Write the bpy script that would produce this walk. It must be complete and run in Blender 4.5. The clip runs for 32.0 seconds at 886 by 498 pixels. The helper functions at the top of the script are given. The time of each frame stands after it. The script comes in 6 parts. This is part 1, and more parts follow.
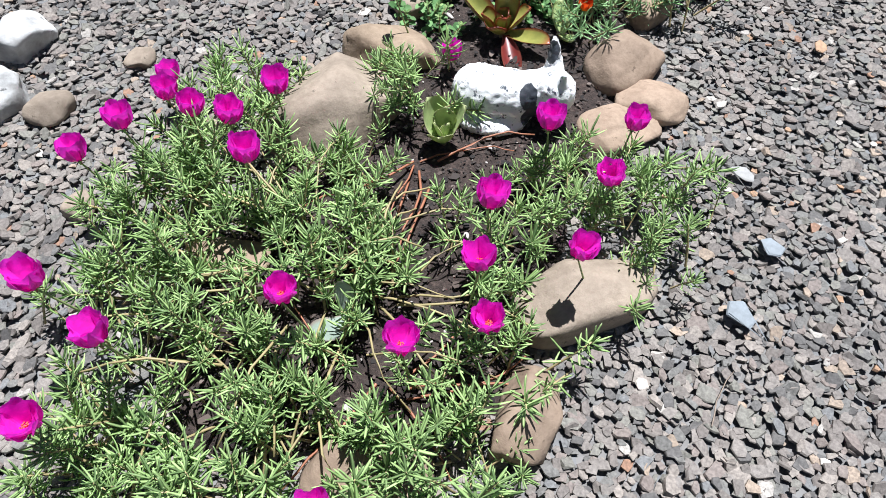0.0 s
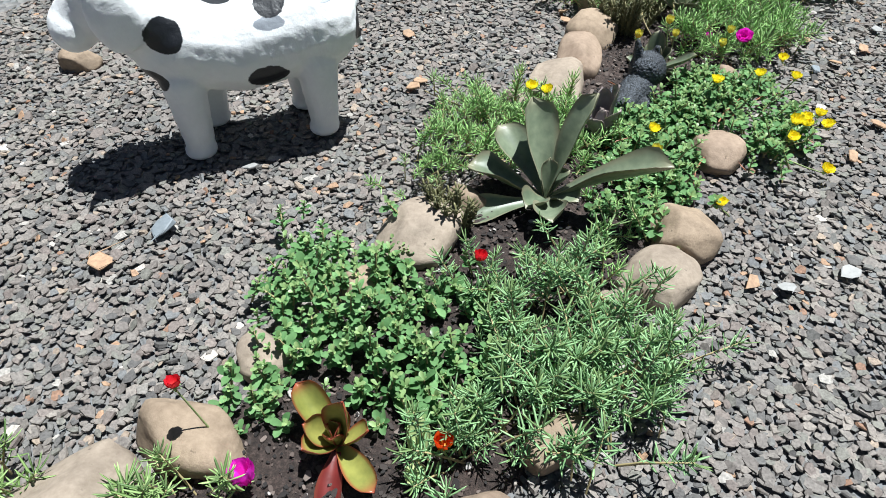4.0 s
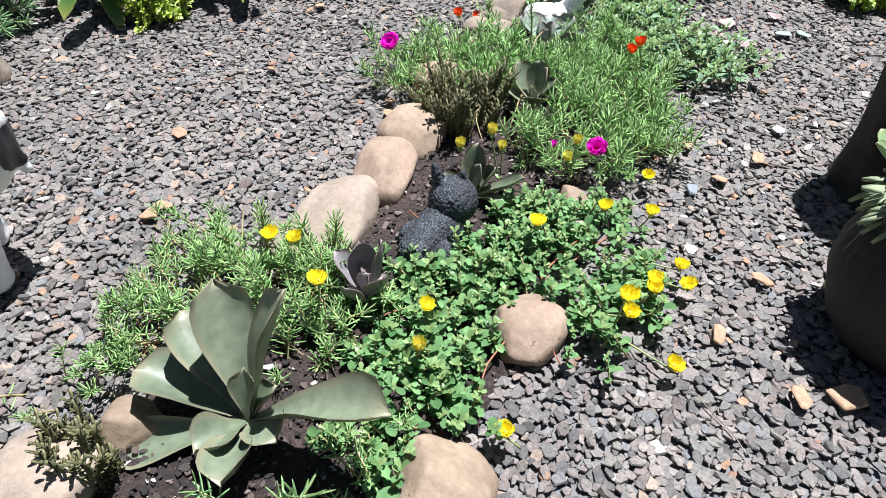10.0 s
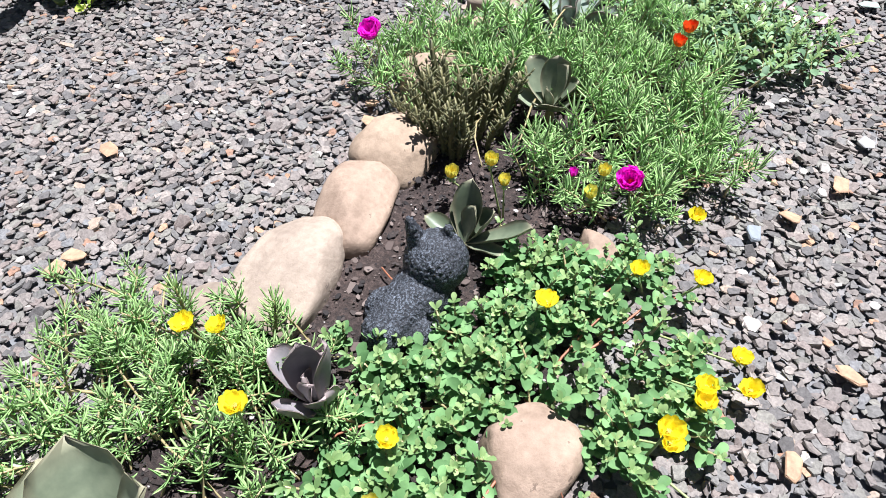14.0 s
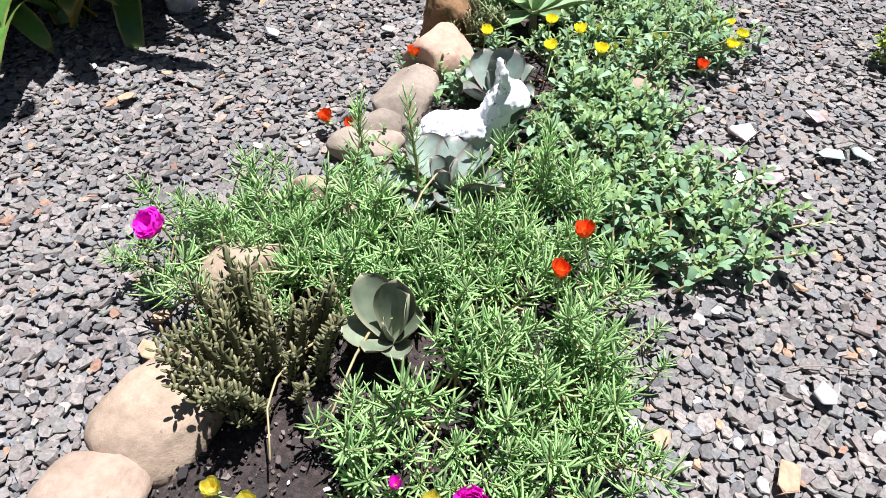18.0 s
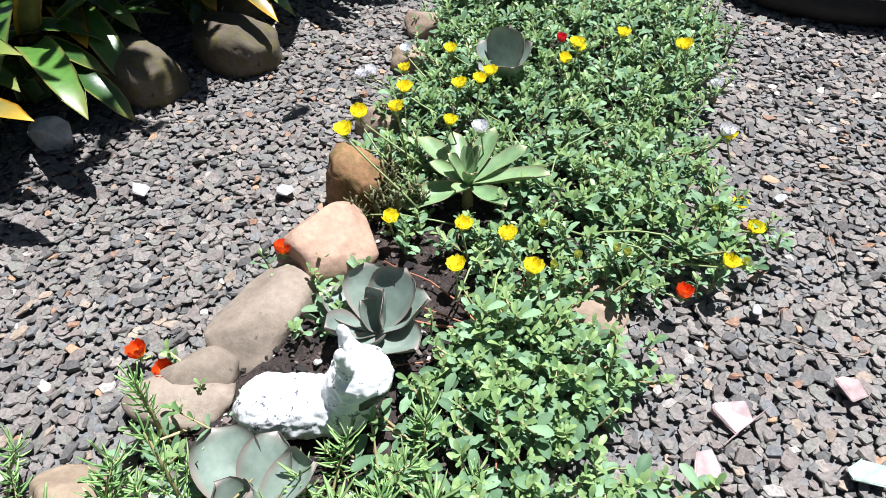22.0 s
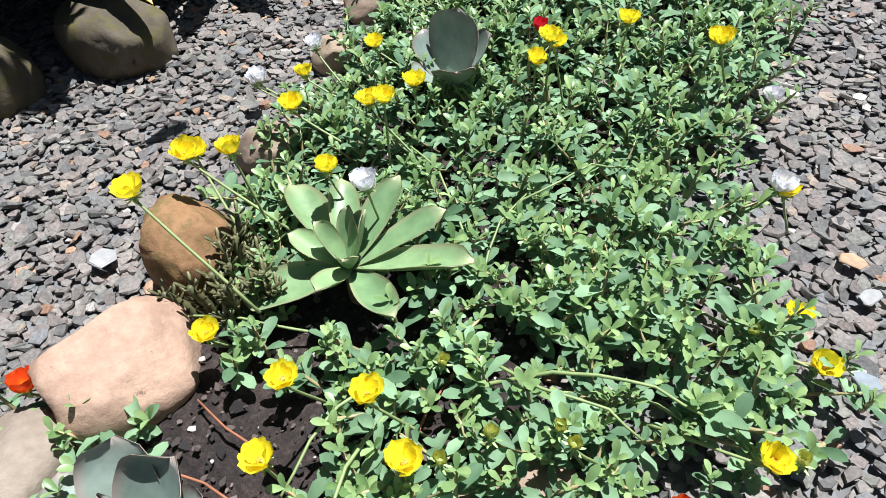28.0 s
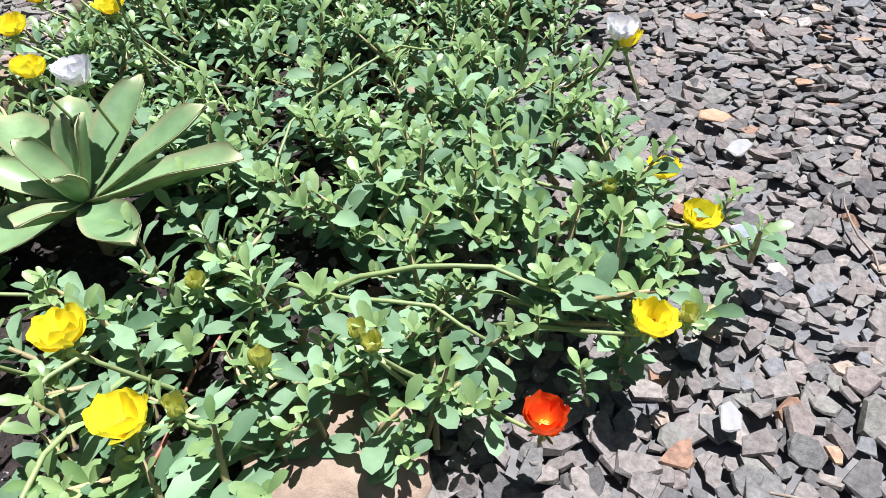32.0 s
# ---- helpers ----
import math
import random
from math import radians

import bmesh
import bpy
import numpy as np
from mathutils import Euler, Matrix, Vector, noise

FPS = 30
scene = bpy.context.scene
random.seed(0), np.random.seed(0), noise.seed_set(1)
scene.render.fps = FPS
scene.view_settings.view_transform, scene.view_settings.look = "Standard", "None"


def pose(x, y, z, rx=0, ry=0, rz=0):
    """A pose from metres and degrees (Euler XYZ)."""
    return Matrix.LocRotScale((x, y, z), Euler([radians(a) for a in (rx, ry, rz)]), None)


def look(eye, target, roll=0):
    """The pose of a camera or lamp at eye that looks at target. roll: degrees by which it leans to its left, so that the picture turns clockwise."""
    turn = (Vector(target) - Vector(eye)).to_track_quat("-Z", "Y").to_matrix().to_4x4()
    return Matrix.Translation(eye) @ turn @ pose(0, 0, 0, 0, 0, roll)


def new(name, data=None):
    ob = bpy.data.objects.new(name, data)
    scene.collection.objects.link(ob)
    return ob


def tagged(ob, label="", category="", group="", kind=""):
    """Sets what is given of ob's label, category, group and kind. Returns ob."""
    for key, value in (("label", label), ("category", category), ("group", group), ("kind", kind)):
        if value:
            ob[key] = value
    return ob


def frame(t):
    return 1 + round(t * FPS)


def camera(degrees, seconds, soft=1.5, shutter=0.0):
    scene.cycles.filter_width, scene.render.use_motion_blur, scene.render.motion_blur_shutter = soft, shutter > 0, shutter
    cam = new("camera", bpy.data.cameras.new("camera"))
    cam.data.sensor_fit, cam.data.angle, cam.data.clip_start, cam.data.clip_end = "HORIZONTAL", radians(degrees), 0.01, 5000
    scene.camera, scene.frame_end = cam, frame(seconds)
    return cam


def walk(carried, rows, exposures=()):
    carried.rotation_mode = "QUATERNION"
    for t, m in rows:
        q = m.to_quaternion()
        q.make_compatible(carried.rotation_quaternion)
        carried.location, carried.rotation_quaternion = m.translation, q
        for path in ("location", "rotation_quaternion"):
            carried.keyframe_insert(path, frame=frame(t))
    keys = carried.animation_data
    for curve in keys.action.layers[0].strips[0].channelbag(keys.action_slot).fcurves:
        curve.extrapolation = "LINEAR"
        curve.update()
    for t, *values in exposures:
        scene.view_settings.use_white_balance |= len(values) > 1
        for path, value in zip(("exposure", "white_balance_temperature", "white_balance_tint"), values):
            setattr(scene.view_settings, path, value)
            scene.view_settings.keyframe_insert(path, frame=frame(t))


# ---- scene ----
cam = camera(69.1, 32.0, soft=0.45)
PATH = [
    (0, (-0.3026, -0.0183, 1.8581), (-0.6795, 1.3005, -0.161), 0.2),
    (0.5, (-0.2367, 0.1025, 1.9215), (-0.6124, 1.5043, -0.039), 2.6),
    (1, (-0.1, 0.3379, 1.9374), (-0.6137, 1.7556, 0.0183), 4.2),
    (1.5, (0.1244, 0.5917, 2.0069), (-0.5893, 1.9776, 0.1293), 5.2),
    (2, (0.1757, 0.7747, 2.0313), (-0.5746, 2.207, 0.205), 5.8),
    (2.5, (0.1488, 1.0797, 1.9752), (-0.5527, 2.54, 0.1501), 4.3),
    (3, (0.1061, 1.3518, 1.9422), (-0.6027, 2.7548, 0.0756), 0.9),
    (3.5, (0.1147, 1.5177, 1.9361), (-0.6637, 2.9426, 0.1147), 0.6),
    (4, (0.1318, 1.6372, 2.0325), (-0.7674, 3.0842, 0.2855), -0.1),
    (4.5, (0.1391, 1.608, 2.1338), (-0.7893, 3.1415, 0.4782), -1.2),
    (6.5, (0.4319, 1.8825, 2.0276), (-0.4282, 3.4245, 0.3428), -1.3),
    (7, (0.4624, 2.0154, 1.9874), (-0.449, 3.4868, 0.2672), -1.7),
    (7.5, (0.4599, 2.0996, 1.9715), (-0.4514, 3.5624, 0.244), -0.9),
    (8, (0.4258, 2.2729, 1.9093), (-0.4746, 3.7088, 0.1537), -1.6),
    (8.5, (0.3135, 2.5181, 1.869), (-0.5661, 3.9455, 0.0964), 0.8),
    (9, (0.2879, 2.7157, 1.8751), (-0.5941, 4.198, 0.1488), -0.2),
    (9.5, (0.3233, 2.9182, 1.8593), (-0.6076, 4.4286, 0.1842), -1.2),
    (10, (0.4002, 3.1549, 1.8324), (-0.4904, 4.6885, 0.1562), 1.2),
    (10.5, (0.4416, 3.2672, 1.8654), (-0.4758, 4.8397, 0.2403), 0.9),
    (11, (0.4538, 3.2928, 1.8776), (-0.4514, 4.8666, 0.2477), 1.7),
    (11.5, (0.4551, 3.3294, 1.8239), (-0.4843, 4.8471, 0.1598), 0.8),
    (12, (0.3819, 3.405, 1.791), (-0.5978, 4.8763, 0.1098), 1.9),
    (12.5, (0.266, 3.6075, 1.7519), (-0.7454, 5.0166, 0.0354), -1.2),
    (13, (0.183, 3.7808, 1.7312), (-0.782, 5.1911, -0.0098), -1.8),
    (13.5, (0.1537, 3.8406, 1.708), (-0.7747, 5.2314, -0.0683), -2.0),
    (14, (0.144, 3.8686, 1.6799), (-0.7576, 5.2265, -0.1354), -1.0),
    (14.5, (0.1867, 3.9504, 1.6324), (-0.7003, 5.2204, -0.2525), -0.9),
    (15, (0.2013, 4.209, 1.6128), (-0.8259, 5.451, -0.2196), -0.3),
    (15.5, (0.2294, 4.4481, 1.7043), (-0.8882, 5.8157, 0.022), 0.9),
    (17.5, (0.0159, 4.9483, 1.6116), (-0.8516, 6.3525, -0.1854), 0.1),
    (18, (0.0146, 5.063, 1.6641), (-0.8638, 6.4941, -0.1061), 0.6),
    (18.5, (0.0403, 5.2387, 1.6812), (-0.9065, 6.599, -0.1098), 0.2),
    (19, (0.039, 5.4644, 1.6019), (-0.9675, 6.7747, -0.194), 1.8),
    (19.5, (0.0085, 5.6022, 1.5909), (-1.1175, 6.9223, -0.1257), 1.6),
    (20, (0.0207, 5.6901, 1.6214), (-1.1456, 7.037, -0.0451), 1.9),
    (20.5, (0.0732, 5.7877, 1.6751), (-1.0748, 7.2627, 0.1086), 0.9),
    (21, (0.1183, 5.8365, 1.7178), (-1.0175, 7.3273, 0.1549), 0.1),
    (21.5, (0.0451, 6.0634, 1.6763), (-1.0687, 7.4859, 0.0354), -0.6),
    (22, (-0.1086, 6.4026, 1.6665), (-1.2041, 7.747, -0.0512), -1.7),
    (22.5, (-0.1586, 6.5551, 1.6421), (-1.2212, 7.9154, -0.0817), -1.5),
    (23, (-0.1757, 6.6905, 1.5701), (-1.2737, 8.0166, -0.1586), -3.0),
    (23.5, (-0.1903, 6.9186, 1.4762), (-1.3457, 8.1374, -0.294), -3.2),
    (24, (-0.1818, 7.0809, 1.4738), (-1.4506, 8.2265, -0.2672), -4.8),
    (24.5, (-0.1574, 7.1992, 1.4847), (-1.4628, 8.3777, -0.2062), -5.3),
    (25, (-0.1574, 7.2749, 1.4457), (-1.4506, 8.4619, -0.2489), -6.0),
    (25.5, (-0.1867, 7.3273, 1.3579), (-1.4628, 8.4985, -0.3611), -6.5),
    (27.5, (-0.3672, 7.3359, 1.1932), (-1.6372, 8.4058, -0.5941), -5.5),
    (28, (-0.3306, 7.3664, 1.2627), (-1.5323, 8.5315, -0.5124), -5.3),
    (28.5, (-0.2147, 7.3407, 1.2578), (-1.3505, 8.6108, -0.488), -6.8),
    (29, (-0.1, 7.3322, 1.2615), (-1.1383, 8.6425, -0.5148), -6.8),
    (29.5, (-0.083, 7.3432, 1.1431), (-1.0736, 8.6913, -0.6344), -8.4),
    (30, (-0.1366, 7.3871, 0.987), (-1.0992, 8.7254, -0.8125), -9.5),
    (30.5, (-0.1818, 7.442, 0.8601), (-1.098, 8.7913, -0.9553), -8.6),
    (31, (-0.2025, 7.4701, 0.8418), (-1.1505, 8.8279, -0.9504), -8.3),
    (31.5, (-0.2172, 7.503, 0.8156), (-1.1553, 8.9121, -0.9424), -6.4),
    (32, (-0.2306, 7.5225, 0.8345), (-1.1773, 8.9511, -0.9016), -5.5),
]
EXPOSURE = [(0.0, 0.95), (3.0, 0.88), (4.5, 0.84), (7.0, 0.9), (9.0, 0.98), (11.0, 1.18), (13.0, 1.26), (18.0, 1.25), (20.0, 1.12), (22.0, 1.06), (24.0, 1.0), (28.0, 0.93), (30.0, 0.98), (32.0, 1.05)]
TINT = [10.0, 6.0, 5.0, 10.0, 12.5, 13.0, 14.5, 15.0, 14.0, 11.5, 10.0, 9.5, 12.5, 14.5]
walk(cam, [(t, look(eye, target, roll)) for t, eye, target, roll in PATH], [(t, stops + 0.04, 5985.0, tint) for (t, stops), tint in zip(EXPOSURE, TINT)])

# ---------- world and sun ----------
SUN_TO = Vector((0.04, 0.31, 1.0)).normalized()
SUN_EL = math.asin(SUN_TO.z)
world = bpy.data.worlds.new("world")
scene.world = world
world.use_nodes = True
wn = world.node_tree
sky = wn.nodes.new("ShaderNodeTexSky")
sky.sky_type = "NISHITA"
sky.sun_disc = False
sky.sun_elevation = SUN_EL
sky.sun_rotation = math.atan2(SUN_TO.x, SUN_TO.y)
wn.links.new(sky.outputs[0], wn.nodes["Background"].inputs[0])
wn.nodes["Background"].inputs[1].default_value = 0.023
sun_data = bpy.data.lights.new("sun", "SUN")
sun_data.energy = 5.0
sun_data.angle = radians(0.53)
sun_data.color = (1.0, 0.98, 0.955)
sun = new("sun", sun_data)
sun.matrix_world = look((3, 4, 12), Vector((3, 4, 12)) - SUN_TO)

# ---------- materials ----------
def material(name):
    m = bpy.data.materials.new(name)
    m.use_nodes = True
    return m, m.node_tree.nodes, m.node_tree.links, m.node_tree.nodes["Principled BSDF"]


def ramp(nodes, stops, mode="LINEAR"):
    r = nodes.new("ShaderNodeValToRGB")
    r.color_ramp.interpolation = mode
    while len(r.color_ramp.elements) < len(stops):
        r.color_ramp.elements.new(0.5)
    for e, (p, c) in zip(r.color_ramp.elements, stops):
        e.position, e.color = p, (*c, 1)
    return r


def noise_tex(nodes, links, scale, detail=4.0, rough=0.55, coords="Object"):
    n = nodes.new("ShaderNodeTexNoise")
    n.inputs["Scale"].default_value = scale
    n.inputs["Detail"].default_value = detail
    n.inputs["Roughness"].default_value = rough
    tc = nodes.new("ShaderNodeTexCoord")
    links.new(tc.outputs[coords], n.inputs["Vector"])
    return n


def mix_col(nodes, links, fac, a, b, mode="MIX"):
    m = nodes.new("ShaderNodeMix")
    m.data_type, m.blend_type = "RGBA", mode
    for value, sock in ((fac, m.inputs[0]), (a, m.inputs[6]), (b, m.inputs[7])):
        if isinstance(value, bpy.types.NodeSocket):
            links.new(value, sock)
        else:
            sock.default_value = value if isinstance(value, float) else (*value, 1)
    return m.outputs[2]


def bump(nodes, links, bsdf, sources):
    """sources: (height socket, strength, distance), chained."""
    last = None
    for h, s, d in sources:
        b = nodes.new("ShaderNodeBump")
        b.inputs["Strength"].default_value, b.inputs["Distance"].default_value = s, d
        links.new(h, b.inputs["Height"])
        if last:
            links.new(last, b.inputs["Normal"])
        last = b.outputs[0]
    links.new(last, bsdf.inputs["Normal"])


def gravel_material():
    m, n, l, p = material("crushed_slate")
    geo = n.new("ShaderNodeNewGeometry")
    tone = ramp(n, [(0.0, (0.105, 0.108, 0.112)), (0.12, (0.165, 0.158, 0.155)), (0.27, (0.195, 0.19, 0.186)), (0.4, (0.15, 0.158, 0.16)), (0.52, (0.205, 0.2, 0.197)),
                    (0.64, (0.18, 0.188, 0.178)), (0.74, (0.19, 0.173, 0.168)), (0.83, (0.245, 0.235, 0.225)), (0.91, (0.16, 0.175, 0.19)), (0.945, (0.29, 0.25, 0.21)),
                    (0.965, (0.34, 0.235, 0.16)), (0.975, (0.25, 0.16, 0.115)), (0.983, (0.34, 0.345, 0.34)), (0.996, (0.48, 0.475, 0.46))], "CONSTANT")
    l.new(geo.outputs["Random Per Island"], tone.inputs[0])
    big = noise_tex(n, l, 1.3, 3.0)
    cl = ramp(n, [(0.3, (0.86, 0.84, 0.83)), (0.7, (1.15, 1.12, 1.08))])
    l.new(big.outputs[0], cl.inputs[0])
    fine = noise_tex(n, l, 95.0, 5.0, 0.7)
    fr = ramp(n, [(0.3, (0.56, 0.55, 0.54)), (0.7, (1.46, 1.44, 1.41))])
    l.new(fine.outputs[0], fr.inputs[0])
    c = mix_col(n, l, 1.0, tone.outputs[0], cl.outputs[0], "MULTIPLY")
    c = mix_col(n, l, 1.0, c, (0.915, 0.865, 0.825), "MULTIPLY")
    c = mix_col(n, l, 1.0, c, fr.outputs[0], "MULTIPLY")
    l.new(c, p.inputs["Base Color"])
    p.inputs["Roughness"].default_value = 0.72
    p.inputs["Specular IOR Level"].default_value = 0.35
    bump(n, l, p, [(fine.outputs[0], 0.5, 0.005)])
    return m


def ground_material():
    m, n, l, p = material("gravel_bed")
    v = n.new("ShaderNodeTexVoronoi")
    v.inputs["Scale"].default_value = 24.0
    tc = n.new("ShaderNodeTexCoord")
    l.new(tc.outputs["Object"], v.inputs["Vector"])
    r = ramp(n, [(0.0, (0.11, 0.108, 0.106)), (0.6, (0.19, 0.18, 0.172)), (1.0, (0.145, 0.15, 0.155))])
    sep = n.new("ShaderNodeSeparateColor")
    l.new(v.outputs["Color"], sep.inputs[0])
    l.new(sep.outputs[0], r.inputs[0])
    l.new(r.outputs[0], p.inputs["Base Color"])
    p.inputs["Roughness"].default_value = 0.85
    bump(n, l, p, [(v.outputs["Distance"], 1.0, 0.02)])
    return m


def soil_material():
    m, n, l, p = material("potting_soil")
    a = noise_tex(n, l, 55.0, 8.0, 0.75)
    b = noise_tex(n, l, 4.0, 3.0)
    r = ramp(n, [(0.3, (0.018, 0.013, 0.011)), (0.5, (0.045, 0.033, 0.028)), (0.64, (0.095, 0.07, 0.06)), (0.8, (0.15, 0.115, 0.1))])
    l.new(a.outputs[0], r.inputs[0])
    r2 = ramp(n, [(0.35, (0.75, 0.72, 0.72)), (0.7, (1.35, 1.25, 1.2))])
    l.new(b.outputs[0], r2.inputs[0])
    l.new(mix_col(n, l, 1.0, r.outputs[0], r2.outputs[0], "MULTIPLY"), p.inputs["Base Color"])
    p.inputs["Roughness"].default_value = 0.95
    bump(n, l, p, [(b.outputs[0], 0.5, 0.03), (a.outputs[0], 1.0, 0.02)])
    return m


def stone_material(name, base, dark, moss=False):
    m, n, l, p = material(name)
    a = noise_tex(n, l, 3.2, 4.0)
    b = noise_tex(n, l, 38.0, 6.0, 0.65)
    s = noise_tex(n, l, 140.0, 3.0, 0.7)
    ca = ramp(n, [(0.3, dark), (0.5, base), (0.75, tuple(min(1, v * 1.22) for v in base))])
    l.new(a.outputs[0], ca.inputs[0])
    cb = ramp(n, [(0.3, (0.82, 0.8, 0.78)), (0.65, (1.1, 1.1, 1.1))])
    l.new(b.outputs[0], cb.inputs[0])
    c = mix_col(n, l, 1.0, ca.outputs[0], cb.outputs[0], "MULTIPLY")
    if moss:
        mr = ramp(n, [(0.48, (0, 0, 0)), (0.62, (1, 1, 1))])
        k = noise_tex(n, l, 11.0, 8.0, 0.75)
        l.new(k.outputs[0], mr.inputs[0])
        c = mix_col(n, l, mr.outputs[0], c, (0.11, 0.095, 0.03))
    fl = ramp(n, [(0.66, (0, 0, 0)), (0.7, (1, 1, 1))])
    fk = noise_tex(n, l, 22.0, 5.0, 0.6)
    l.new(fk.outputs[0], fl.inputs[0])
    c = mix_col(n, l, fl.outputs[0], c, tuple(v * 0.72 for v in dark))
    oi = n.new("ShaderNodeObjectInfo")
    hv = n.new("ShaderNodeHueSaturation")
    mp = n.new("ShaderNodeMapRange")
    mp.inputs["To Min"].default_value, mp.inputs["To Max"].default_value = 0.86, 1.16
    l.new(oi.outputs["Random"], mp.inputs[0])
    l.new(mp.outputs[0], hv.inputs["Value"])
    l.new(c, hv.inputs["Color"])
    l.new(hv.outputs[0], p.inputs["Base Color"])
    p.inputs["Roughness"].default_value = 0.82
    p.inputs["Specular IOR Level"].default_value = 0.3
    bump(n, l, p, [(a.outputs[0], 0.3, 0.03), (b.outputs[0], 0.45, 0.008), (s.outputs[0], 0.35, 0.003)])
    return m


def leaf_material(name, lo, hi, edge=None, rough=0.45, trans=0.3, per="island", spec=0.5):
    m, n, l, p = material(name)
    if per == "island":
        src = n.new("ShaderNodeNewGeometry").outputs["Random Per Island"]
    else:
        src = n.new("ShaderNodeObjectInfo").outputs["Random"]
    r = ramp(n, [(0.0, lo), (0.75, hi), (1.0, tuple(min(1, v * 1.25) for v in hi))])
    l.new(src, r.inputs[0])
    a = noise_tex(n, l, 26.0, 3.0)
    cr = ramp(n, [(0.3, (0.8, 0.82, 0.8)), (0.7, (1.18, 1.15, 1.12))])
    l.new(a.outputs[0], cr.inputs[0])
    c = mix_col(n, l, 1.0, r.outputs[0], cr.outputs[0], "MULTIPLY")
    if edge:
        at = n.new("ShaderNodeAttribute")
        at.attribute_name = "edge"
        c = mix_col(n, l, at.outputs["Fac"], c, edge)
    l.new(c, p.inputs["Base Color"])
    p.inputs["Roughness"].default_value = rough
    p.inputs["Specular IOR Level"].default_value = spec
    t = n.new("ShaderNodeBsdfTranslucent")
    l.new(c, t.inputs[0])
    mx = n.new("ShaderNodeMixShader")
    mx.inputs[0].default_value = trans
    l.new(p.outputs[0], mx.inputs[1])
    l.new(t.outputs[0], mx.inputs[2])
    l.new(mx.outputs[0], n["Material Output"].inputs[0])
    bump(n, l, p, [(a.outputs[0], 0.25, 0.004)])
    return m


def petal_material(name, outer, inner):
    m, n, l, p = material(name)
    at = n.new("ShaderNodeAttribute")
    at.attribute_name = "edge"
    a = noise_tex(n, l, 60.0, 3.0)
    cr = ramp(n, [(0.3, (0.85, 0.85, 0.85)), (0.7, (1.1, 1.1, 1.1))])
    l.new(a.outputs[0], cr.inputs[0])
    c = mix_col(n, l, at.outputs["Fac"], inner, outer)
    c = mix_col(n, l, 1.0, c, cr.outputs[0], "MULTIPLY")
    l.new(c, p.inputs["Base Color"])
    p.inputs["Roughness"].default_value = 0.5
    p.inputs["Specular IOR Level"].default_value = 0.25
    t = n.new("ShaderNodeBsdfTranslucent")
    l.new(c, t.inputs[0])
    mx = n.new("ShaderNodeMixShader")
    mx.inputs[0].default_value = 0.35
    l.new(p.outputs[0], mx.inputs[1])
    l.new(t.outputs[0], mx.inputs[2])
    l.new(mx.outputs[0], n["Material Output"].inputs[0])
    return m


def plain_material(name, colour, rough=0.7, grain=40.0, depth=0.004, contrast=0.2):
    m, n, l, p = material(name)
    a = noise_tex(n, l, grain, 5.0, 0.65)
    b = noise_tex(n, l, 5.0, 3.0)
    lo = tuple(v * (1 - contrast) for v in colour)
    hi = tuple(min(1, v * (1 + contrast)) for v in colour)
    r = ramp(n, [(0.32, lo), (0.7, hi)])
    l.new(a.outputs[0], r.inputs[0])
    r2 = ramp(n, [(0.3, (0.88, 0.87, 0.86)), (0.7, (1.08, 1.08, 1.08))])
    l.new(b.outputs[0], r2.inputs[0])
    l.new(mix_col(n, l, 1.0, r.outputs[0], r2.outputs[0], "MULTIPLY"), p.inputs["Base Color"])
    p.inputs["Roughness"].default_value = rough
    bump(n, l, p, [(a.outputs[0], 0.5, depth)])
    return m


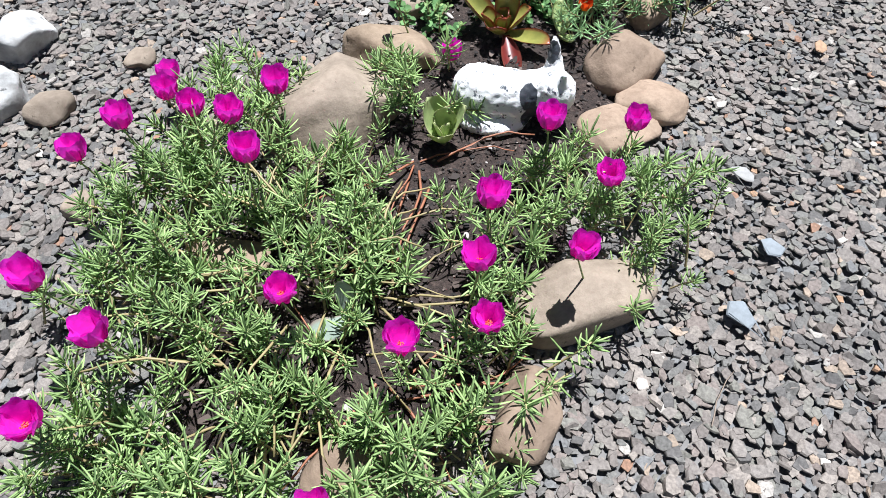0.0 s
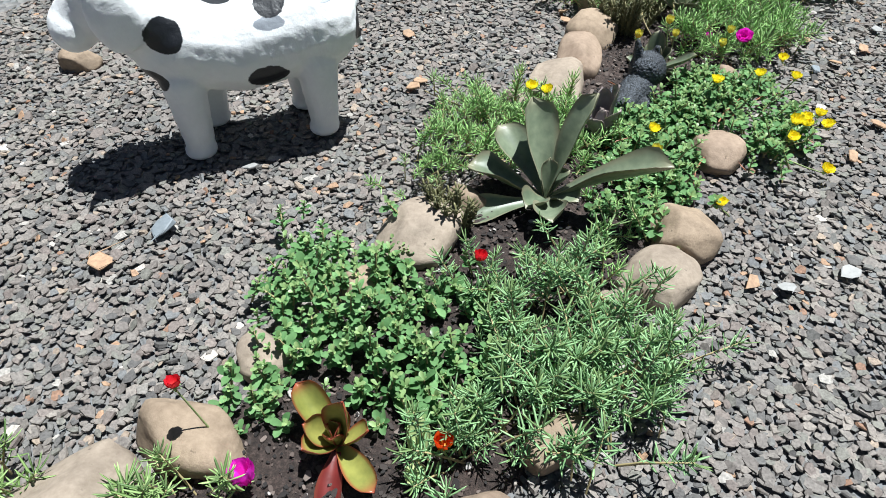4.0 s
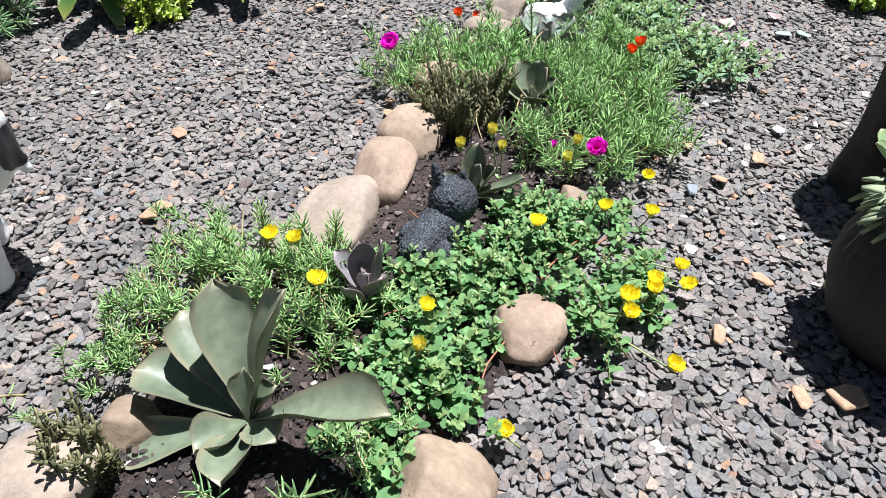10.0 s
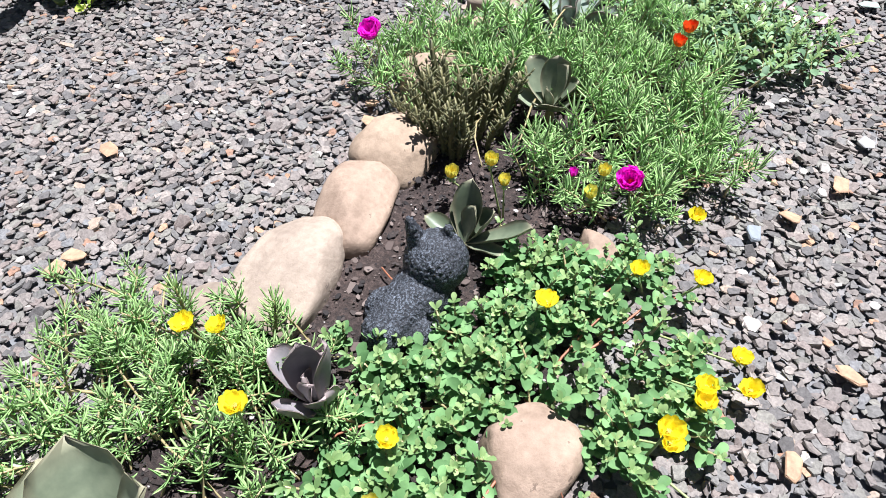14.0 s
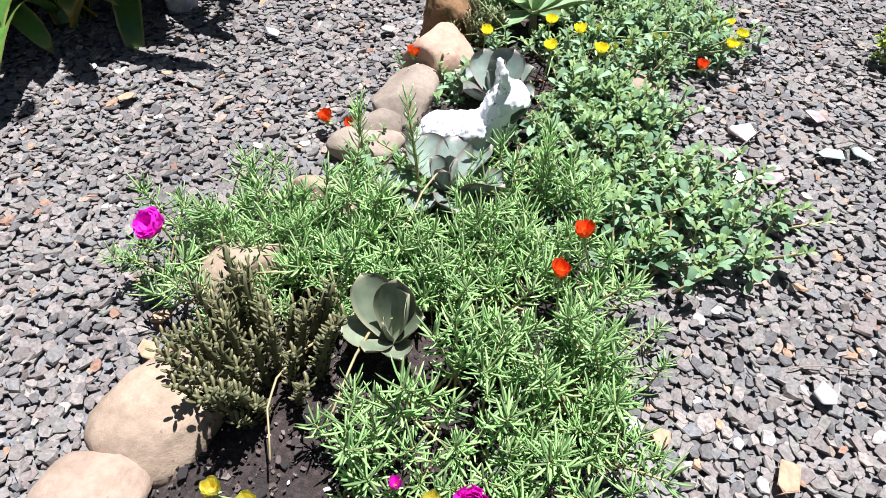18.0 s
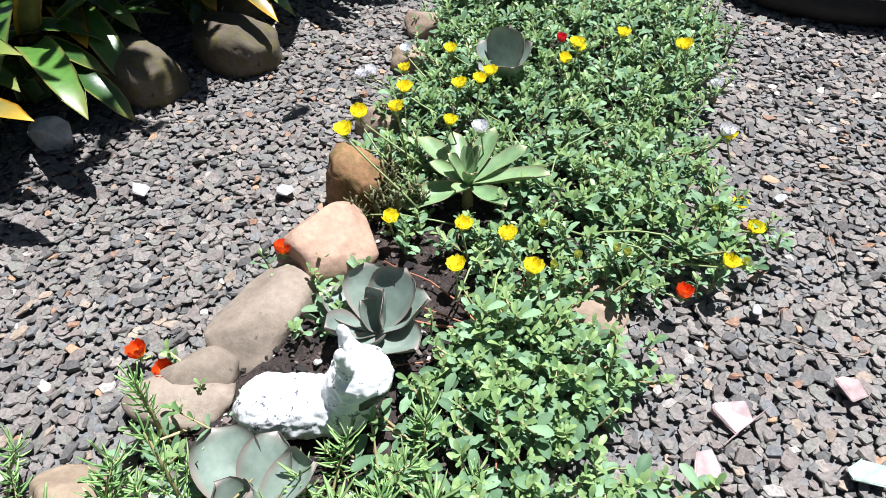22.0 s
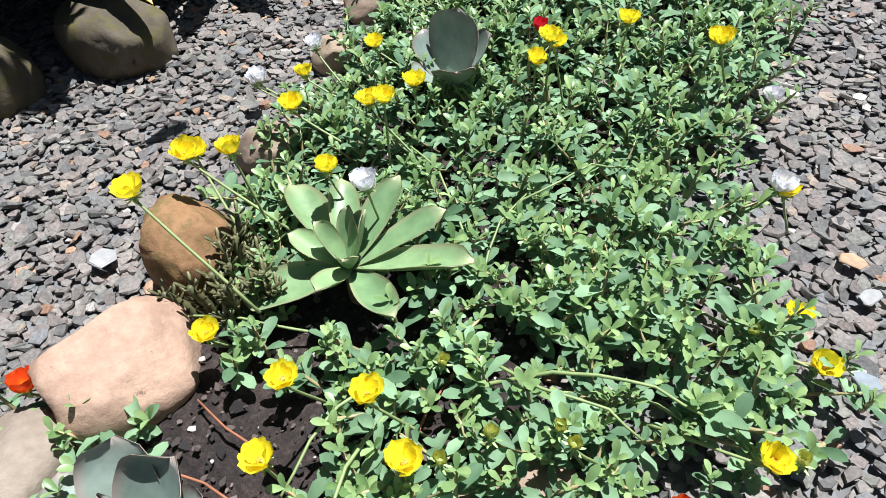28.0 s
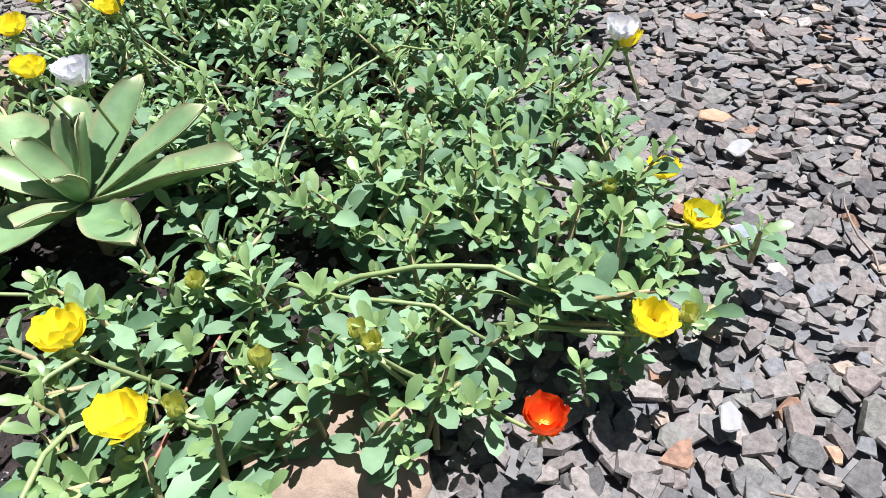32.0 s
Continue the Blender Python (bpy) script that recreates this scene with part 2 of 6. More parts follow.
def spotted_paint(name, spots, paint=(0.86, 0.86, 0.85), spot=(0.012, 0.013, 0.016), grain=70.0, wear=0.0, greys=()):
    """White enamel over rough cement, with painted spots: (centre, radii) in the statue's own space."""
    m, n, l, p = material(name)
    tc = n.new("ShaderNodeTexCoord")
    a = noise_tex(n, l, grain, 5.0, 0.6)
    b = noise_tex(n, l, 9.0, 5.0, 0.7)
    wob = n.new("ShaderNodeMix")
    wob.data_type, wob.blend_type = "RGBA", "LINEAR_LIGHT"
    wob.inputs[0].default_value = 0.02
    l.new(tc.outputs["Object"], wob.inputs[6])
    l.new(b.outputs["Color"], wob.inputs[7])
    total = None
    grey = None
    for j, (centre, radii) in enumerate([*spots, *greys]):
        s = n.new("ShaderNodeVectorMath")
        s.operation = "SUBTRACT"
        l.new(wob.outputs[2], s.inputs[0])
        s.inputs[1].default_value = centre
        d = n.new("ShaderNodeVectorMath")
        d.operation = "DIVIDE"
        l.new(s.outputs[0], d.inputs[0])
        d.inputs[1].default_value = radii
        g = n.new("ShaderNodeVectorMath")
        g.operation = "LENGTH"
        l.new(d.outputs[0], g.inputs[0])
        w = n.new("ShaderNodeMapRange")
        w.inputs["From Min"].default_value, w.inputs["From Max"].default_value = 1.03, 0.97
        l.new(g.outputs["Value"], w.inputs[0])
        before = total if j < len(spots) else grey
        value = w.outputs[0]
        if before is not None:
            mx = n.new("ShaderNodeMath")
            mx.operation = "MAXIMUM"
            l.new(before, mx.inputs[0])
            l.new(value, mx.inputs[1])
            value = mx.outputs[0]
        if j < len(spots):
            total = value
        else:
            grey = value
    r = ramp(n, [(0.35, tuple(v * 0.93 for v in paint)), (0.65, paint)])
    l.new(b.outputs[0], r.inputs[0])
    c = r.outputs[0]
    if grey is not None:
        c = mix_col(n, l, grey, c, (0.3, 0.32, 0.35))
    if total is not None:
        c = mix_col(n, l, total, c, spot)
    if wear:
        wr = ramp(n, [(0.60 - wear * 0.1, (0, 0, 0)), (0.66 - wear * 0.1, (1, 1, 1))])
        k = noise_tex(n, l, 34.0, 6.0, 0.75)
        l.new(k.outputs[0], wr.inputs[0])
        c = mix_col(n, l, wr.outputs[0], c, (0.09, 0.1, 0.12))
    l.new(c, p.inputs["Base Color"])
    p.inputs["Roughness"].default_value = 0.42
    bump(n, l, p, [(b.outputs[0], 0.3, 0.01), (a.outputs[0], 0.5, 0.004)])
    return m


def gritty_paint(name, colour, speck):
    """Sand-coated paint: dark, with pale grains showing through."""
    m, n, l, p = material(name)
    a = noise_tex(n, l, 150.0, 3.0, 0.7)
    b = noise_tex(n, l, 12.0, 4.0, 0.6)
    r = ramp(n, [(0.48, (0, 0, 0)), (0.62, (1, 1, 1))])
    l.new(a.outputs[0], r.inputs[0])
    w = ramp(n, [(0.35, (0.15, 0.15, 0.15)), (0.7, (1, 1, 1))])
    l.new(b.outputs[0], w.inputs[0])
    f = mix_col(n, l, 1.0, r.outputs[0], w.outputs[0], "MULTIPLY")
    l.new(mix_col(n, l, f, colour, speck), p.inputs["Base Color"])
    p.inputs["Roughness"].default_value = 0.6
    bump(n, l, p, [(b.outputs[0], 0.4, 0.01), (a.outputs[0], 1.0, 0.006)])
    return m


def crumb_material():
    m, n, l, p = material("soil_crumb")
    geo = n.new("ShaderNodeNewGeometry")
    r = ramp(n, [(0.0, (0.015, 0.012, 0.011)), (0.35, (0.04, 0.031, 0.027)), (0.62, (0.085, 0.063, 0.053)), (0.84, (0.15, 0.117, 0.1)), (0.955, (0.36, 0.33, 0.31))], "CONSTANT")
    l.new(geo.outputs["Random Per Island"], r.inputs[0])
    l.new(r.outputs[0], p.inputs["Base Color"])
    p.inputs["Roughness"].default_value = 0.9
    a = noise_tex(n, l, 160.0, 3.0)
    bump(n, l, p, [(a.outputs[0], 0.5, 0.003)])
    return m


M_CRUMB = crumb_material()
M_GRAVEL = gravel_material()
M_GROUND = ground_material()
M_SOIL = soil_material()
M_STONE = stone_material("river_stone", (0.29, 0.22, 0.155), (0.21, 0.155, 0.108))
M_STONE_GREY = stone_material("grey_river_stone", (0.262, 0.213, 0.165), (0.19, 0.152, 0.118))
M_STONE_PINK = stone_material("pinkish_sandstone", (0.285, 0.212, 0.155), (0.212, 0.152, 0.11))
M_STONE_PEACH = stone_material("peach_sandstone", (0.45, 0.3, 0.215), (0.34, 0.215, 0.15))
M_STONE_RUST = stone_material("porous_rust_stone", (0.27, 0.15, 0.07), (0.13, 0.07, 0.035), True)
M_STONE_MOSS = stone_material("mossy_stone", (0.13, 0.105, 0.075), (0.06, 0.05, 0.034), True)
M_WHITE_ROCK = stone_material("whitewashed_rock", (0.52, 0.52, 0.51), (0.2, 0.2, 0.196))
M_NEEDLE = leaf_material("moss_rose_leaf", (0.2, 0.315, 0.1), (0.47, 0.65, 0.27), rough=0.5, trans=0.3, spec=0.3)
M_NEEDLE_BLUE = leaf_material("bluish_needle_leaf", (0.15, 0.31, 0.12), (0.4, 0.62, 0.31), rough=0.48, trans=0.3)
M_NEEDLE_FRESH = leaf_material("fresh_needle_leaf", (0.2, 0.37, 0.125), (0.47, 0.72, 0.28), rough=0.5, trans=0.32, spec=0.3)
M_OVAL = leaf_material("purslane_leaf", (0.06, 0.15, 0.05), (0.175, 0.32, 0.13), rough=0.62, spec=0.14)
M_OVAL_GREY = leaf_material("greyish_purslane_leaf", (0.085, 0.168, 0.085), (0.225, 0.35, 0.2), rough=0.55, spec=0.22)
M_STEM = leaf_material("fleshy_stem", (0.26, 0.22, 0.1), (0.42, 0.34, 0.18), rough=0.5, trans=0.08)
M_TIP = leaf_material("fresh_shoot_tip", (0.13, 0.235, 0.08), (0.29, 0.41, 0.17), rough=0.4)
M_STALK = leaf_material("green_stalk", (0.2, 0.28, 0.1), (0.32, 0.38, 0.16), rough=0.5, trans=0.08)
M_STEM_RED = leaf_material("reddish_stem", (0.26, 0.09, 0.05), (0.38, 0.17, 0.09), rough=0.5, trans=0.08)
M_GREY_LEAF = leaf_material("grey_green_leaf", (0.13, 0.165, 0.105), (0.19, 0.225, 0.15), (0.3, 0.28, 0.18), 0.42, 0.12, "object")
M_BLUE_LEAF = leaf_material("blue_grey_leaf", (0.17, 0.225, 0.195), (0.23, 0.285, 0.24), (0.32, 0.26, 0.22), 0.45, 0.12, "object")
M_PURPLE_LEAF = leaf_material("purple_grey_leaf", (0.17, 0.155, 0.165), (0.27, 0.25, 0.265), (0.36, 0.29, 0.27), 0.5, 0.1, "object")
M_BRONZE_LEAF = leaf_material("bronze_leaf", (0.23, 0.25, 0.06), (0.32, 0.31, 0.08), (0.36, 0.07, 0.04), 0.35, 0.25, "object")
M_PALE_LEAF = leaf_material("pale_green_leaf", (0.18, 0.3, 0.14), (0.27, 0.4, 0.19), (0.45, 0.46, 0.25), 0.42, 0.25, "object")
M_RED_LEAF = leaf_material("dark_red_leaf", (0.12, 0.016, 0.014), (0.17, 0.024, 0.02), (0.24, 0.06, 0.04), 0.4, 0.15, "object")
M_SEEDLING = leaf_material("seedling_leaf", (0.38, 0.48, 0.2), (0.44, 0.54, 0.24), (0.55, 0.58, 0.3), 0.42, 0.28, "object")
M_STRAP = leaf_material("strap_leaf", (0.035, 0.095, 0.018), (0.085, 0.19, 0.036), (0.3, 0.3, 0.08), 0.3, 0.25, "object")
M_STRAP_DRY = leaf_material("withering_strap_leaf", (0.1, 0.12, 0.03), (0.16, 0.16, 0.05), (0.75, 0.4, 0.02), 0.35, 0.25, "object")
M_SPIKE = leaf_material("toothed_stem", (0.075, 0.085, 0.035), (0.17, 0.16, 0.075), rough=0.55, trans=0.05)
M_LIME = leaf_material("lime_stonecrop", (0.2, 0.33, 0.03), (0.4, 0.5, 0.06), rough=0.45)
M_MAGENTA = petal_material("magenta_petal", (0.92, 0.045, 0.72), (0.88, 0.03, 0.6))
M_YELLOW = petal_material("yellow_petal", (0.95, 0.83, 0.03), (0.95, 0.76, 0.02))
M_PALE_YELLOW = petal_material("pale_yellow_petal", (0.86, 0.8, 0.16), (0.85, 0.62, 0.05))
M_ORANGE = petal_material("orange_red_petal", (0.85, 0.1, 0.012), (0.9, 0.42, 0.015))
M_RED = petal_material("crimson_petal", (0.78, 0.025, 0.045), (0.75, 0.12, 0.1))
M_WHITE = petal_material("white_petal", (0.9, 0.89, 0.92), (0.86, 0.84, 0.78))
M_BUD = petal_material("wilted_yellow_petal", (0.7, 0.7, 0.18), (0.4, 0.46, 0.14))
M_STAMEN = plain_material("stamens", (0.75, 0.3, 0.02), 0.6)
M_STAMEN_RED = plain_material("red_stamens", (0.7, 0.06, 0.02), 0.6)


# ---------- building tools ----------
def part(name, bm, mat, parent=None, label="", smooth=True, m=None):
    """Links a bmesh as one mesh object, under a thing or a part if one is given."""
    me = bpy.data.meshes.new(name)
    bm.to_mesh(me)
    bm.free()
    me.materials.append(mat)
    if smooth:
        me.polygons.foreach_set("use_smooth", [True] * len(me.polygons))
    ob = new(name, me)
    if parent is not None:
        ob.parent = parent
    if m is not None:
        ob.matrix_basis = m
    if label:
        ob["label"] = label
    return ob


class Heap:
    """Many small pieces joined into one mesh, placed with numpy."""

    def __init__(self):
        self.v, self.loops, self.counts, self.mats, self.edge, self.n = [], [], [], [], [], 0

    def add(self, template, turns, places):
        tv, tl, tc, tm = template
        k, n = len(places), len(tv)
        if k == 0:
            return
        v = np.einsum("kij,nj->kni", turns, tv) + places[:, None, :]
        self.v.append(v.reshape(-1, 3))
        self.loops.append((tl[None, :] + (np.arange(k) * n)[:, None] + self.n).ravel())
        self.counts.append(np.tile(tc, k))
        self.mats.append(np.tile(tm, k))
        self.n += k * n

    def done(self, name, materials, parent=None, smooth=True, label=""):
        v, loops = np.concatenate(self.v), np.concatenate(self.loops).astype(np.int32)
        counts, mats = np.concatenate(self.counts).astype(np.int32), np.concatenate(self.mats).astype(np.int32)
        me = bpy.data.meshes.new(name)
        me.vertices.add(len(v))
        me.vertices.foreach_set("co", v.astype(np.float32).ravel())
        me.loops.add(len(loops))
        me.loops.foreach_set("vertex_index", loops)
        me.polygons.add(len(counts))
        me.polygons.foreach_set("loop_start", np.concatenate(([0], np.cumsum(counts)[:-1])).astype(np.int32))
        me.polygons.foreach_set("material_index", mats)
        me.polygons.foreach_set("use_smooth", np.full(len(counts), smooth))
        for m in materials:
            me.materials.append(m)
        me.update(calc_edges=True)
        me.validate()
        ob = new(name, me)
        if parent is not None:
            ob.parent = parent
        if label:
            ob["label"] = label
        return ob


def template(bits):
    """One template out of several (vertices, faces, material index)."""
    v, loops, counts, mats, base = [], [], [], [], 0
    for verts, faces, mi in bits:
        v.extend(verts)
        for f in faces:
            loops.extend(i + base for i in f)
            counts.append(len(f))
            mats.append(mi)
        base += len(verts)
    return np.array(v, float), np.array(loops), np.array(counts), np.array(mats)


def turns_of(yaw, tilt, tilt_way, size):
    """Rotation matrices: turn about z, then tip by tilt towards tilt_way, scaled."""
    def rz(a):
        c, s, o = np.cos(a), np.sin(a), np.zeros_like(a)
        return np.stack([np.stack([c, -s, o], -1), np.stack([s, c, o], -1), np.stack([o, o, o + 1], -1)], -2)
    c, s, o = np.cos(tilt), np.sin(tilt), np.zeros_like(tilt)
    ry = np.stack([np.stack([c, o, s], -1), np.stack([o, o + 1, o], -1), np.stack([-s, o, c], -1)], -2)
    m = rz(tilt_way) @ ry @ rz(yaw - tilt_way)
    return m * np.reshape(size, (-1, 1, 1))


def inside(poly, p):
    x, y = p[:, 0], p[:, 1]
    hit = np.zeros(len(p), bool)
    j = len(poly) - 1
    for i in range(len(poly)):
        xi, yi = poly[i]
        xj, yj = poly[j]
        cross = ((yi > y) != (yj > y)) & (x < (xj - xi) * (y - yi) / (yj - yi + 1e-12) + xi)
        hit ^= cross
        j = i
    return hit


def edge_distance(poly, p):
    best = np.full(len(p), 9.0)
    for i in range(len(poly)):
        a, b = np.array(poly[i - 1]), np.array(poly[i])
        d = b - a
        t = np.clip(((p - a) @ d) / (d @ d + 1e-12), 0, 1)
        best = np.minimum(best, np.linalg.norm(p - a - t[:, None] * d, axis=1))
    return best


def tube(points, radii, sides=5):
    """Vertices and faces of a bent, tapered stem."""
    pts = [Vector(p) for p in points]
    verts, faces = [], []
    for i, p in enumerate(pts):
        d = (pts[min(i + 1, len(pts) - 1)] - pts[max(i - 1, 0)]).normalized()
        a = d.orthogonal().normalized()
        b = d.cross(a)
        for k in range(sides):
            w = 2 * math.pi * k / sides
            verts.append(tuple(p + (a * math.cos(w) + b * math.sin(w)) * radii[i]))
    for i in range(len(pts) - 1):
        for k in range(sides):
            q = (k + 1) % sides
            faces.append((i * sides + k, i * sides + q, (i + 1) * sides + q, (i + 1) * sides + k))
    top = (len(pts) - 1) * sides
    faces.append(tuple(range(top, top + sides)))
    return verts, faces


def bm_from(verts, faces, bm=None):
    bm = bm or bmesh.new()
    vs = [bm.verts.new(v) for v in verts]
    for f in faces:
        bm.faces.new([vs[i] for i in f])
    return bm


# ---------- ground ----------
def build_ground():
    bm = bmesh.new()
    bmesh.ops.create_grid(bm, x_segments=40, y_segments=40, size=60)
    for v in bm.verts:
        v.co.z = -0.024
    tagged(part("ground", bm, M_GROUND), "grey crushed slate gravel yard, lying level", "ground", kind="structure")


def chip_template(rng):
    """An angular chip of slate, split flat, with chamfered rims: the hull of a few points."""
    while True:
        n = rng.integers(5, 8)
        a = (np.arange(n) + rng.uniform(-0.38, 0.38, n)) * 2 * np.pi / n
        r = rng.uniform(0.8, 1.12, n)
        squash, thick = rng.uniform(0.55, 0.95), rng.uniform(0.11, 0.22)
        tilt = rng.normal(0, 0.12, 2)
        bm = bmesh.new()
        for k in range(n):
            x, y = np.cos(a[k]) * r[k], np.sin(a[k]) * r[k] * squash
            bm.verts.new((x, y, rng.uniform(-0.1, 0.06)))
            q = rng.uniform(0.8, 0.98)
            bm.verts.new((x * q, y * q, thick + tilt[0] * x + tilt[1] * y))
            if k % 2:
                bm.verts.new((x * 0.6, y * 0.6, -thick))
        bmesh.ops.convex_hull(bm, input=bm.verts)
        bmesh.ops.delete(bm, geom=[v for v in bm.verts if not v.link_faces], context="VERTS")
        bmesh.ops.dissolve_limit(bm, angle_limit=0.12, verts=bm.verts[:], edges=bm.edges[:])
        bm.verts.index_update()
        verts = [tuple(v.co) for v in bm.verts]
        faces = [tuple(v.index for v in f.verts) for f in bm.faces]
        bm.free()
        if 8 <= len(faces) <= 24:
            return template([(verts, faces, 0)])


def build_gravel(beds, x0, x1, y0, y1, step):
    rng = np.random.default_rng(11)
    shapes = [chip_template(rng) for _ in range(26)]
    gx, gy = np.meshgrid(np.arange(x0, x1, step), np.arange(y0, y1, step))
    gx[1::2] += step * 0.5
    p = np.stack([gx.ravel(), gy.ravel()], -1)
    p = p + rng.uniform(-0.42, 0.42, p.shape) * step
    keep = np.ones(len(p), bool)
    for poly in beds:
        keep &= ~(inside(poly, p) & (edge_distance(poly, p) > 0.05))
    p = p[keep]
    k = len(p)
    size = np.clip(rng.lognormal(math.log(0.0235), 0.25, k), 0.014, 0.041)
    tilt = np.abs(rng.normal(0, 0.25, k))
    m = turns_of(rng.uniform(0, 6.28, k), tilt, rng.uniform(0, 6.28, k), size)
    z = rng.uniform(-0.015, 0.0, k) + tilt * size * 0.22
    pos = np.concatenate([p, z[:, None]], 1)
    which = rng.integers(0, len(shapes), k)
    heap = Heap()
    for i, s in enumerate(shapes):
        heap.add(s, m[which == i], pos[which == i])
    ob = heap.done("gravel", [M_GRAVEL], smooth=False)
    tagged(ob, "loose angular chips of grey and purplish slate gravel", "gravel", kind="stuff")


def build_soil(name, poly, label, top=0.035, step=0.022):
    """A low mound of soil within an outline."""
    xs, ys = [q[0] for q in poly], [q[1] for q in poly]
    gx, gy = np.meshgrid(np.arange(min(xs), max(xs) + step, step), np.arange(min(ys), max(ys) + step, step))
    p = np.stack([gx.ravel(), gy.ravel()], -1)
    ins = inside(poly, p)
    d = edge_distance(poly, p)
    h = np.where(ins, -0.02 + (top + 0.02) * np.clip(d / 0.12, 0, 1) ** 0.6, -0.06)
    z = np.array([noise.fractal(Vector((a * 9, b * 9, 0.3)), 0.8, 2.2, 5) for a, b in p])
    crumbs = np.array([noise.noise(Vector((a * 46, b * 46, 4.1))) for a, b in p])
    h = h + np.where(ins, z * 0.012 + np.maximum(crumbs, 0) * 0.018, 0)
    rows, cols = gx.shape
    idx = np.arange(rows * cols).reshape(rows, cols)
    q = np.stack([idx[:-1, :-1], idx[:-1, 1:], idx[1:, 1:], idx[1:, :-1]], -1).reshape(-1, 4)
    q = q[ins[q].any(1)]
    heap = Heap()
    heap.v.append(np.concatenate([p, h[:, None]], 1))
    heap.loops.append(q.ravel())
    heap.counts.append(np.full(len(q), 4))
    heap.mats.append(np.zeros(len(q), int))
    ob = heap.done(name, [M_SOIL])
    tagged(ob, label, "soil", kind="structure")


def build_crumbs(beds):
    """Clods, bark bits and pale grit lying on the soil."""
    rng = np.random.default_rng(31)
    shapes = [chip_template(rng) for _ in range(8)]
    heap = Heap()
    for poly, top in beds:
        p = scatter_points(poly, 2000, rng)
        d = edge_distance(poly, p)
        p, d = p[d > 0.03], d[d > 0.03]
        k = len(p)
        m = turns_of(rng.uniform(0, 6.28, k), rng.uniform(0, 0.6, k), rng.uniform(0, 6.28, k), np.clip(rng.lognormal(math.log(0.0064), 0.55, k), 0.003, 0.022))
        z = -0.02 + (top + 0.02) * np.clip(d / 0.12, 0, 1) ** 0.6 + rng.uniform(0.002, 0.02, k)
        pos = np.concatenate([p, z[:, None]], 1)
        which = rng.integers(0, 8, k)
        for i, s in enumerate(shapes):
            heap.add(s, m[which == i], pos[which == i])
    ob = heap.done("soil_crumbs", [M_CRUMB], smooth=False)
    tagged(ob, "dark clods, bark bits and pale grit on the soil", "soil", kind="stuff")


# ---------- stones ----------
STONE_NO = [0]


def stone(x, y, length, width, height, rz, mat, label, group="stones edging the flower bed", boxy=0.68, name="border_stone", sink=0.2, tip=0.0, reseed=0, grit=0.012):
    """A water-worn boulder, sunk a little into the ground."""
    STONE_NO[0] += 1
    seed = STONE_NO[0] * 7.31
    bm = bmesh.new()
    bmesh.ops.create_icosphere(bm, subdivisions=4, radius=1)
    rnd = random.Random(STONE_NO[0] + reseed)
    cuts = [(Vector((rnd.uniform(-1, 1), rnd.uniform(-1, 1), rnd.uniform(-0.2, 1))).normalized(), rnd.uniform(0.62, 0.88)) for _ in range(7)]
    for v in bm.verts:
        c = v.co.normalized()
        c = Vector([math.copysign(abs(a) ** boxy, a) for a in c]) * 0.9
        for n, d in cuts:
            over = c.dot(n) - d
            if over > 0:
                c = c - n * over * 0.86
        c = c * (1 + 0.11 * noise.noise(c * 1.1 + Vector((seed, 0, 0))) + 0.045 * noise.noise(c * 2.7 + Vector((0, seed, 0))) + grit * noise.noise(c * (7 if grit < 0.03 else 11) + Vector((0, 0, seed))))
        v.co = Vector((c.x * length * 0.59, c.y * width * 0.59, c.z * height * 0.62))
    ob = part(name, bm, mat)
    ob.matrix_world = pose(x, y, height * (0.5 - sink), tip, 0, rz)
    return tagged(ob, label, "stone", group)


# ---------- leaves and sprigs ----------
def needle(base, way, length, width):
    """A fleshy pointed leaf with three faces, slightly bent upwards."""
    d = Vector(way).normalized()
    side = d.cross(Vector((0, 0, 1)))
    side = side.normalized() if side.length > 0.05 else Vector((1, 0, 0))
    up = side.cross(d)
    b = Vector(base)
    v = []
    for f, w, lift in ((0.0, 0.55, 0.0), (0.5, 1.0, 0.03), (0.82, 0.75, 0.09)):
        c = b + d * length * f + up * length * lift
        v += [c + side * width * w / 2, c - side * width * w / 2, c - up * width * w * 0.55]
    v.append(b + d * length + up * length * 0.14)
    faces = []
    for s in (0, 3):
        for k in range(3):
            q = (k + 1) % 3
            faces.append((s + k, s + q, s + 3 + q, s + 3 + k))
    faces += [(6, 7, 9), (7, 8, 9), (8, 6, 9)]
    return [tuple(p) for p in v], faces


def oval(base, way, length, width, cup=0.16, face=None):
    """A spoon-shaped fleshy leaf, cupped along its middle."""
    d = Vector(way).normalized()
    side = d.cross(Vector((0, 0, 1)))
    side = side.normalized() if side.length > 0.05 else Vector((1, 0, 0))
    up = side.cross(d)
    b = Vector(base)
    v, faces = [], []
    prof = ((0.0, 0.16, 0.0), (0.35, 0.72, 0.03), (0.68, 1.0, 0.02), (0.9, 0.68, -0.04))
    for f, w, lift in prof:
        c = b + d * length * f + up * length * lift
        e = side * width * w / 2
        v += [c - e + up * width * cup * w, c, c + e + up * width * cup * w]
    v.append(b + d * length - up * length * 0.06)
    for s in range(3):
        a = s * 3
        faces += [(a, a + 1, a + 4, a + 3), (a + 1, a + 2, a + 5, a + 4)]
    faces += [(9, 10, 12), (10, 11, 12)]
    return [tuple(p) for p in v], faces


